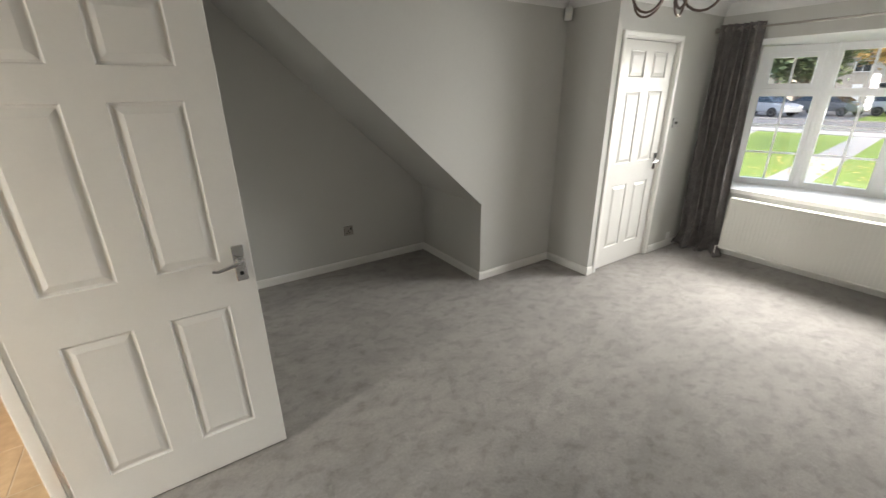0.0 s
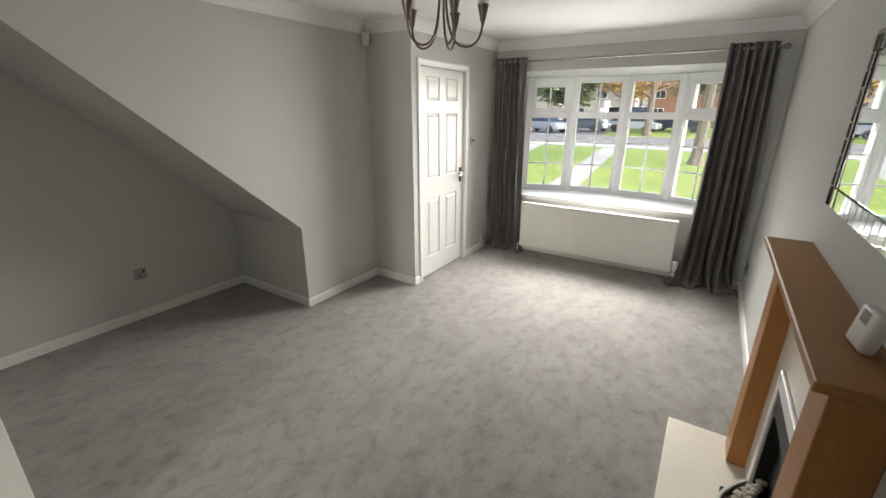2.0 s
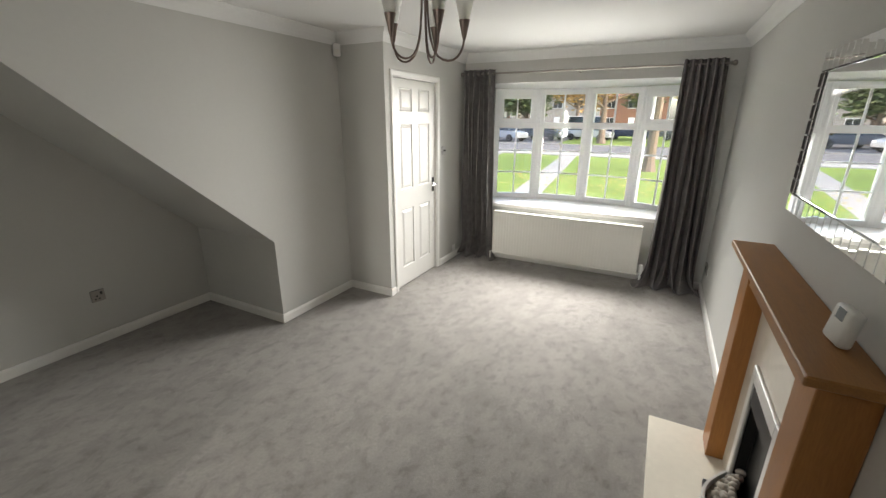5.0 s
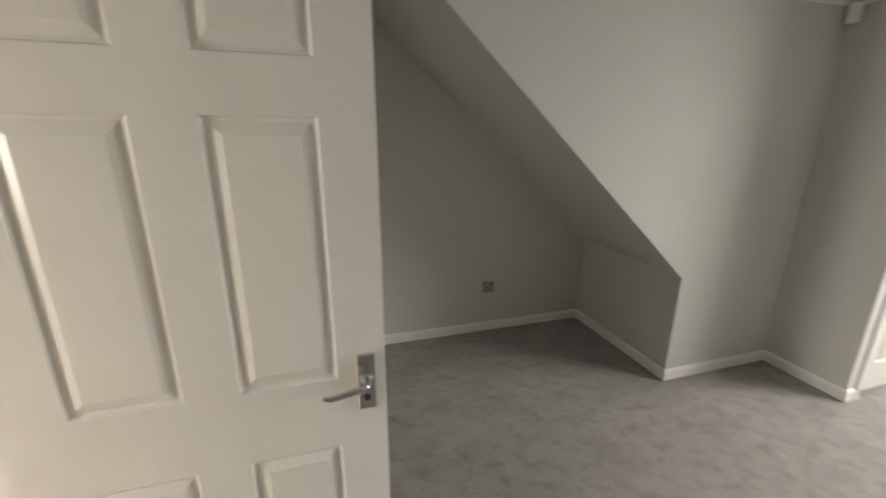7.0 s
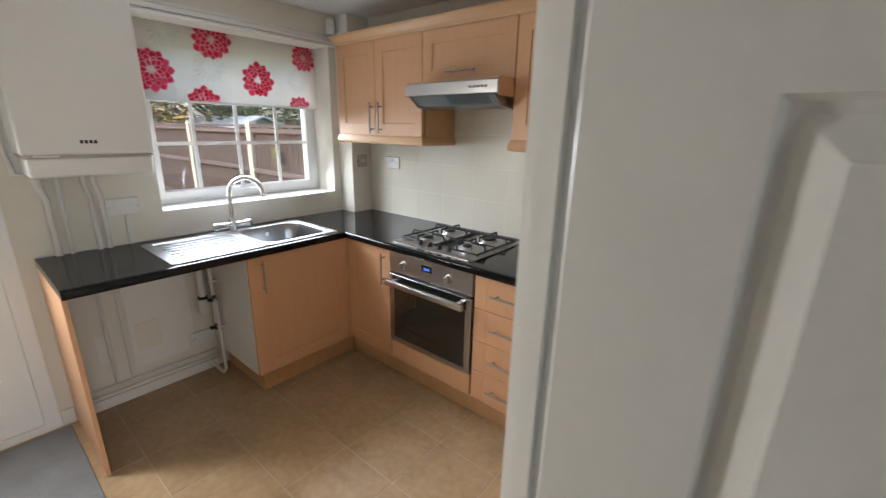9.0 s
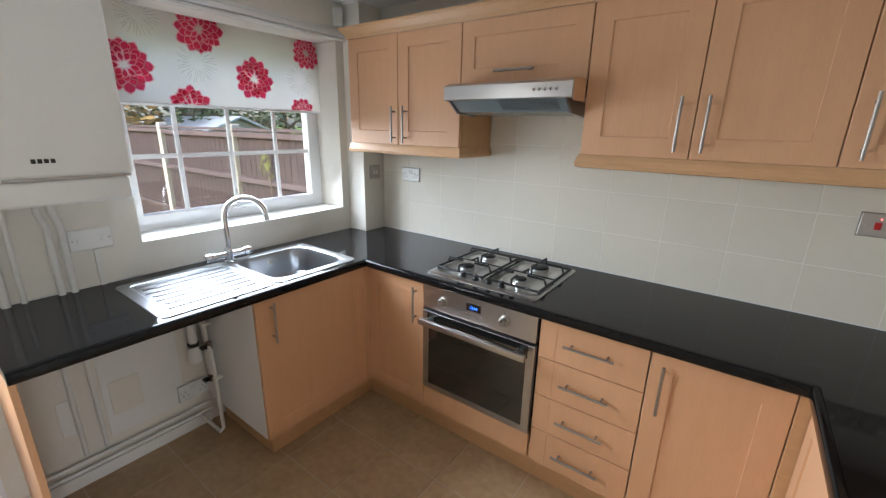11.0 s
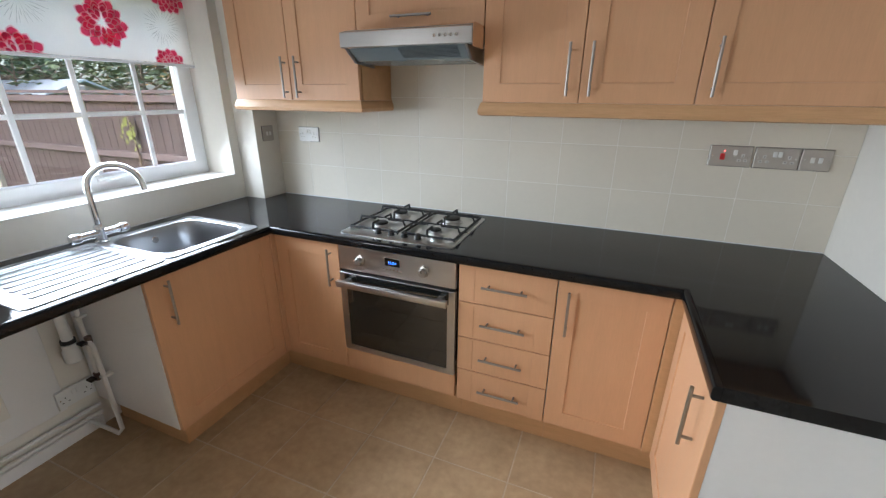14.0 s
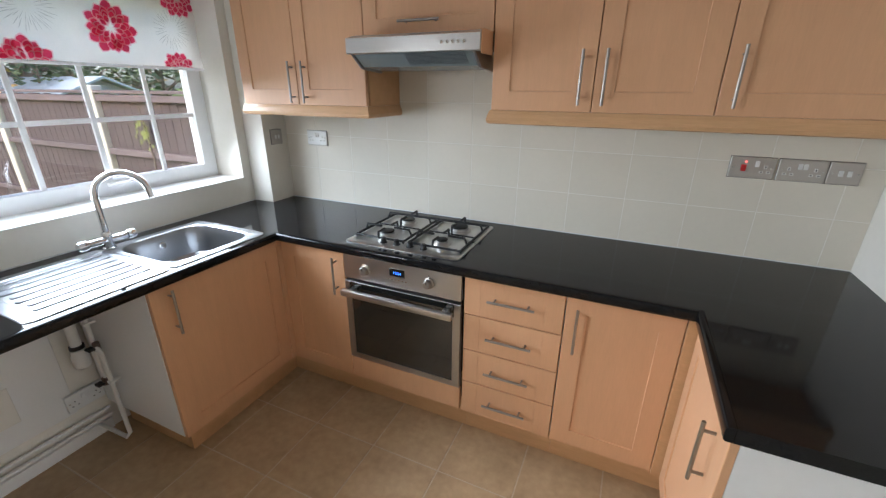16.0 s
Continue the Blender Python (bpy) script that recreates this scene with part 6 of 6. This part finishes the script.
def vehicle(x, y, turn, length, height, paint, label, cabin, category="car"):
    """A parked vehicle; cabin gives the side outline of the glasshouse as shares of length and height."""
    o = thing(category, (x, y, GZ), label, category, "parked vehicles")
    M = pose(x, y, GZ, 0, 0, turn)
    L, W, Hh = length / 2, 0.86, height
    body = [(-L, 0.32), (-L, 0.62), (-L + 0.15, 0.78), (-L + 0.9, 0.92), (L - 0.25, 0.95), (L, 0.75), (L, 0.32)]
    bm = bmesh.new()
    a = [bm.verts.new((px, -W, pz)) for px, pz in body]
    b = [bm.verts.new((px, W, pz)) for px, pz in body]
    bm.faces.new(a)
    bm.faces.new(b[::-1])
    for i in range(7):
        bm.faces.new((a[i], a[(i + 1) % 7], b[(i + 1) % 7], b[i]))
    bmesh.ops.bevel(bm, geom=list(bm.edges), offset=0.06, segments=2, affect="EDGES")
    bmesh.ops.transform(bm, matrix=M, verts=bm.verts)
    smooth(part("body", bm, paint, o))
    for nm, m_, ins, z0, z1 in (("cabin", CAR_GLASS, 0.0, 0.945, Hh - 0.07), ("roof_panel", paint, 0.02, Hh - 0.07, Hh)):
        lo, hi = [], []
        bm = bmesh.new()
        c0, c1, c2, c3 = [q * length - L for q in cabin]
        if nm == "cabin":
            lo = [(c0, -W + 0.04), (c3, -W + 0.04), (c3, W - 0.04), (c0, W - 0.04)]
            hi = [(c1, -W + 0.16), (c2, -W + 0.16), (c2, W - 0.16), (c1, W - 0.16)]
        else:
            lo = [(c1 - 0.03, -W + 0.14), (c2 + 0.03, -W + 0.14), (c2 + 0.03, W - 0.14), (c1 - 0.03, W - 0.14)]
            hi = [(c1 + 0.15, -W + 0.24), (c2 - 0.12, -W + 0.24), (c2 - 0.12, W - 0.24), (c1 + 0.15, W - 0.24)]
        a = [bm.verts.new((*p, z0)) for p in lo]
        b = [bm.verts.new((*p, z1)) for p in hi]
        bm.faces.new(a[::-1])
        bm.faces.new(b)
        for i in range(4):
            bm.faces.new((a[i], a[(i + 1) % 4], b[(i + 1) % 4], b[i]))
        bmesh.ops.transform(bm, matrix=M, verts=bm.verts)
        part(nm, bm, m_, o)
    for px in (-L + 0.75, L - 0.75):
        for sy in (-1, 1):
            wm = M @ pose(px, sy * (W - 0.08), 0.31, -90 * sy)
            wh = smooth(part("wheel", lathe(wm, [(0.20, 0), (0.30, 0), (0.31, 0.03), (0.31, 0.15), (0.29, 0.18), (0.2, 0.18)], 18), RUBBER, o))
            part("rim", lathe(wm @ Matrix.Translation((0, 0, 0.15)), [(0.2, 0), (0.19, 0.035), (0.06, 0.02), (0, 0.03)], 14), NICKEL, wh)
    for sy in (-0.6, 0.6):
        bm = box(-L - 0.012, -L + 0.02, sy - 0.16, sy + 0.16, 0.60, 0.72)
        bmesh.ops.transform(bm, matrix=M, verts=bm.verts)
        part("headlight", bm, UPVC, o)


vehicle(40.0, 10.4, 75, 4.4, 1.45, CAR_GREY, "grey saloon car parked across the road", (0.2, 0.36, 0.72, 0.9))
vehicle(41.5, 6.4, 80, 4.2, 1.5, CAR_WHITE, "white hatchback parked across the road", (0.2, 0.36, 0.8, 0.95))
vehicle(45.0, 3.2, 85, 4.2, 1.5, CAR_BLUE, "dark blue car parked by the green", (0.2, 0.36, 0.8, 0.95))
vehicle(46.0, -1.6, 85, 4.3, 1.5, CAR_GREY, "silver-grey car parked by the green", (0.2, 0.36, 0.8, 0.95))
vehicle(50.0, 8.0, 80, 5.2, 2.2, CAR_WHITE, "white van parked among the cars", (0.06, 0.16, 0.97, 0.99), "van")
vehicle(36.5, 13.0, 70, 4.3, 1.45, CAR_WHITE, "white car parked by the garden wall", (0.2, 0.36, 0.72, 0.9))

# ---- outside: back garden ----
FTOP, FENCE_Y = 1.54, 3.86
fz = GZ + 0.1
fence = thing("fence", (-7.0, FENCE_Y, fz), "dark brown boarded garden fence with pale posts and rails", "fence")
PANEL = 1.83
for k in range(6):
    x1 = -3.60 - k * PANEL - 0.05
    x0 = x1 - PANEL + 0.10
    n = 17
    w = (x1 - x0) / n
    for j in range(n):
        a, b = x0 + j * w, x0 + (j + 1) * w + 0.012
        drop = rnd.uniform(-0.006, 0.006)
        bm = bmesh.new()
        v = [bm.verts.new((x, y, z)) for z in (fz + 0.04, FTOP - 0.03 + drop) for x, y in ((a, FENCE_Y - 0.0135), (b, FENCE_Y - 0.016), (b, FENCE_Y - 0.004), (a, FENCE_Y + 0.004))]
        for q in ((3, 2, 1, 0), (4, 5, 6, 7), (0, 1, 5, 4), (1, 2, 6, 5), (2, 3, 7, 6), (3, 0, 4, 7)):
            bm.faces.new([v[i] for i in q])
        part("board", bm, FENCE, fence)
    for z in (FTOP - 0.085, 1.00, 0.44, -0.12):
        sag = rnd.uniform(-0.008, 0.008)
        part("rail", box(x0, x1, FENCE_Y - 0.052, FENCE_Y - 0.0215, z + sag, z + 0.055 + sag, bevel=0.004), FENCE_RAIL, fence, "weathered fence rail")
    part("capping", box(x0, x1, FENCE_Y - 0.06, FENCE_Y + 0.02, FTOP - 0.018, FTOP + 0.008, bevel=0.003), FENCE_RAIL, fence)
for k in range(7):
    x = -3.60 - k * PANEL
    part("post", box(x - 0.048, x + 0.048, FENCE_Y - 0.065, FENCE_Y + 0.03, fz, FTOP + 0.05, bevel=0.008), POST, fence, "pale square fence post")

ivy = thing("ivy_sprig", (-4.76, FENCE_Y - 0.06, fz), "small yellow-green climber growing up the fence", "climbing plant")
part("stem", tube([(-4.74, FENCE_Y - 0.06, fz), (-4.78, FENCE_Y - 0.062, 0.5), (-4.73, FENCE_Y - 0.064, 1.0), (-4.77, FENCE_Y - 0.064, 1.42)], 0.006, 6), BARK, ivy)
bm = bmesh.new()
for k in range(26):
    q = rnd.random() ** 0.7
    x, y, z = -4.76 + rnd.gauss(0, 0.045), FENCE_Y - 0.065 - rnd.uniform(0, 0.05), 1.08 + 0.24 * q
    r, a, e = rnd.uniform(0.014, 0.03), rnd.uniform(0, 6.28), rnd.uniform(-0.5, 0.5)
    bm.faces.new([bm.verts.new((x + r * m_ * math.cos(a + t_), y + r * m_ * math.sin(t_) * e, z + r * m_ * math.sin(a + t_))) for m_, t_ in ((1.3, 0.0), (0.8, 1.2), (0.7, 2.4), (0.7, 3.9), (0.8, 5.1))])
part("leaves", bm, mat("yellow_green_leaves", (0.22, 0.24, 0.05), 0.6, vary=0.25, scale=9, fine=40), ivy)

sh = thing("garden_shed", (-11.0, 5.85, fz), "pale pitched-roof shed in the next garden", "shed")
part("wall", box(-13, -9.1, 5.3, 6.4, fz, 1.46), RENDER_WALL, sh)
SHED_ROOF = mat("pale_roof_felt", (0.50, 0.52, 0.51), 0.9, vary=0.08)
bm = bmesh.new()
pts = [(5.15, 1.42), (5.85, 1.70), (6.55, 1.42), (6.55, 1.45), (5.85, 1.735), (5.15, 1.45)]
a = [bm.verts.new((-13.2, y, z)) for y, z in pts]
b = [bm.verts.new((-8.95, y, z)) for y, z in pts]
bm.faces.new(a)
bm.faces.new(b[::-1])
for i in range(6):
    bm.faces.new((a[i], a[(i + 1) % 6], b[(i + 1) % 6], b[i]))
part("roof", bm, SHED_ROOF, sh)
bm = bmesh.new()
a = [bm.verts.new((-9.098, y, z)) for y, z in ((5.3, 1.461), (6.4, 1.461), (5.85, 1.68))]
b = [bm.verts.new((-9.16, v.co.y, v.co.z)) for v in a]
bm.faces.new(a)
bm.faces.new(b[::-1])
for i in range(3):
    bm.faces.new((a[i], a[(i + 1) % 3], b[(i + 1) % 3], b[i]))
part("gable", bm, RENDER_WALL, sh)
tree(-17, 0.5, 7, 3.2, LEAF_GREEN, 6000, 7, "green bushy tree beyond the back fence", 0.2, fz, 0.2, 0.16)
tree(-20, 5.5, 8, 3.5, LEAF_GOLD, 5000, 8, "autumn tree beyond the back fence", 0.22, fz, 0.25, 0.16)
tree(-24, 11, 9, 4.0, LEAF_GREEN, 6000, 9, "leafy green tree behind the outbuilding", 0.25, fz, 0.2, 0.2)
tree(-15, -4.5, 7, 3.0, LEAF_GOLD, 4000, 10, "autumn tree at the garden end", 0.2, fz, 0.25, 0.16)
tree(-11.5, 6.0, 3.6, 1.9, LEAF_GREEN, 2600, 21, "bushy green shrub above the back fence", 0.1, fz, 0.1, 0.07)
tree(-11.0, 3.2, 3.9, 1.9, LEAF_GOLD, 6000, 22, "yellowing shrub above the back fence", 0.1, fz, 0.1, 0.07)
tree(-12.5, 9.0, 4.0, 2.1, LEAF_GREEN, 2600, 23, "bushy green shrub above the back fence", 0.1, fz, 0.1, 0.08)
tree(-13.0, 12.5, 4.6, 2.2, LEAF_GOLD, 6000, 24, "yellowing shrub above the back fence", 0.1, fz, 0.1, 0.08)
tree(-22, 17, 8, 3.5, LEAF_GREEN, 5000, 12, "dense green garden tree", 0.2, fz, 0.2, 0.2)

# ---- fallen leaves on the front lawn ----
rnd = random.Random(91)
bm = bmesh.new()
for k in range(1400):
    x, y = 6.2 + 9.5 * rnd.random() ** 0.8, rnd.uniform(-11, 8)
    r, a, up = rnd.uniform(0.03, 0.065), rnd.uniform(0, 6.28), rnd.uniform(0.008, 0.03)
    bm.faces.new([bm.verts.new((x + r * q * math.cos(a + w), y + r * q * math.sin(a + w), GZ + 0.004 + up * (0.3 + 0.7 * (j % 2)))) for j, (q, w) in enumerate(((1.2, 0.0), (0.7, 1.1), (1.0, 2.1), (0.8, 3.4), (0.9, 4.6)))])
tagged(part("fallen_leaves", bm, DRY_LEAF), "pale yellow fallen leaves scattered on the front lawn", "leaves", kind="stuff")

# ---- tiles, piece by piece ----
floor_k = bpy.data.objects["floor_kitchen"]
floor_e = bpy.data.objects["floor_kitchen_end"]
P, G = 0.335, 0.006
TILES = {}


def tile_piece(parent, name, sx, sy, sz, at, material):
    """A thin bevelled tile; alike pieces share one mesh."""
    key = (name, round(sx, 3), round(sy, 3), round(sz, 3))
    if key not in TILES:
        bm = bmesh.new()
        add_box(bm, -sx / 2, sx / 2, -sy / 2, sy / 2, -sz / 2, sz / 2, bevel=0.0012 if sz < 0.01 else 0.0006)
        me = bpy.data.meshes.new(name)
        bm.to_mesh(me)
        bm.free()
        me.materials.append(material)
        TILES[key] = me
    ob = new(name, TILES[key])
    ob.parent = parent
    ob.location = Vector(at) - ORIGIN[parent]
    return ob


for i in range(-4, 8):
    for j in range(-8, 5):
        x0, x1, y0, y1 = -2.21 + i * P + G / 2, -2.21 + (i + 1) * P - G / 2, 2.43 + j * P + G / 2, 2.43 + (j + 1) * P - G / 2
        x0, y0, y1 = max(x0, XK), max(y0, YS), min(y1, YK)
        x1 = min(x1, -0.11 if y0 > 1.94 else -0.652)
        if x1 - x0 > 0.02 and y1 - y0 > 0.02:
            tile_piece(floor_k if x0 < -0.646 else floor_e, "floor_tile", x1 - x0, y1 - y0, 0.006, ((x0 + x1) / 2, (y0 + y1) / 2, -0.003), FLOOR_TILE)
hob_wall = bpy.data.objects["wall_hob"]
setting("tile_grout", box(-2.967, -0.108, YK - 0.0042, YK - 0.0002, 0.9105, 1.78), WALL_GROUT, "pale grout between the cream wall tiles")
TP, TH, TG = 0.2515, 0.2, 0.003
for i in range(-10, 4):
    for j in range(5):
        x0, x1 = max(-0.719 + i * TP + TG / 2, -2.967), min(-0.719 + (i + 1) * TP - TG / 2, -0.108)
        z0, z1 = 0.911 + j * TH + TG / 2, min(0.911 + (j + 1) * TH - TG / 2, 1.78)
        if x1 - x0 > 0.015 and z1 - z0 > 0.02:
            tile_piece(hob_wall, "wall_tile", x1 - x0, 0.005, z1 - z0, ((x0 + x1) / 2, YK - 0.0025, (z0 + z1) / 2), WALL_TILE)
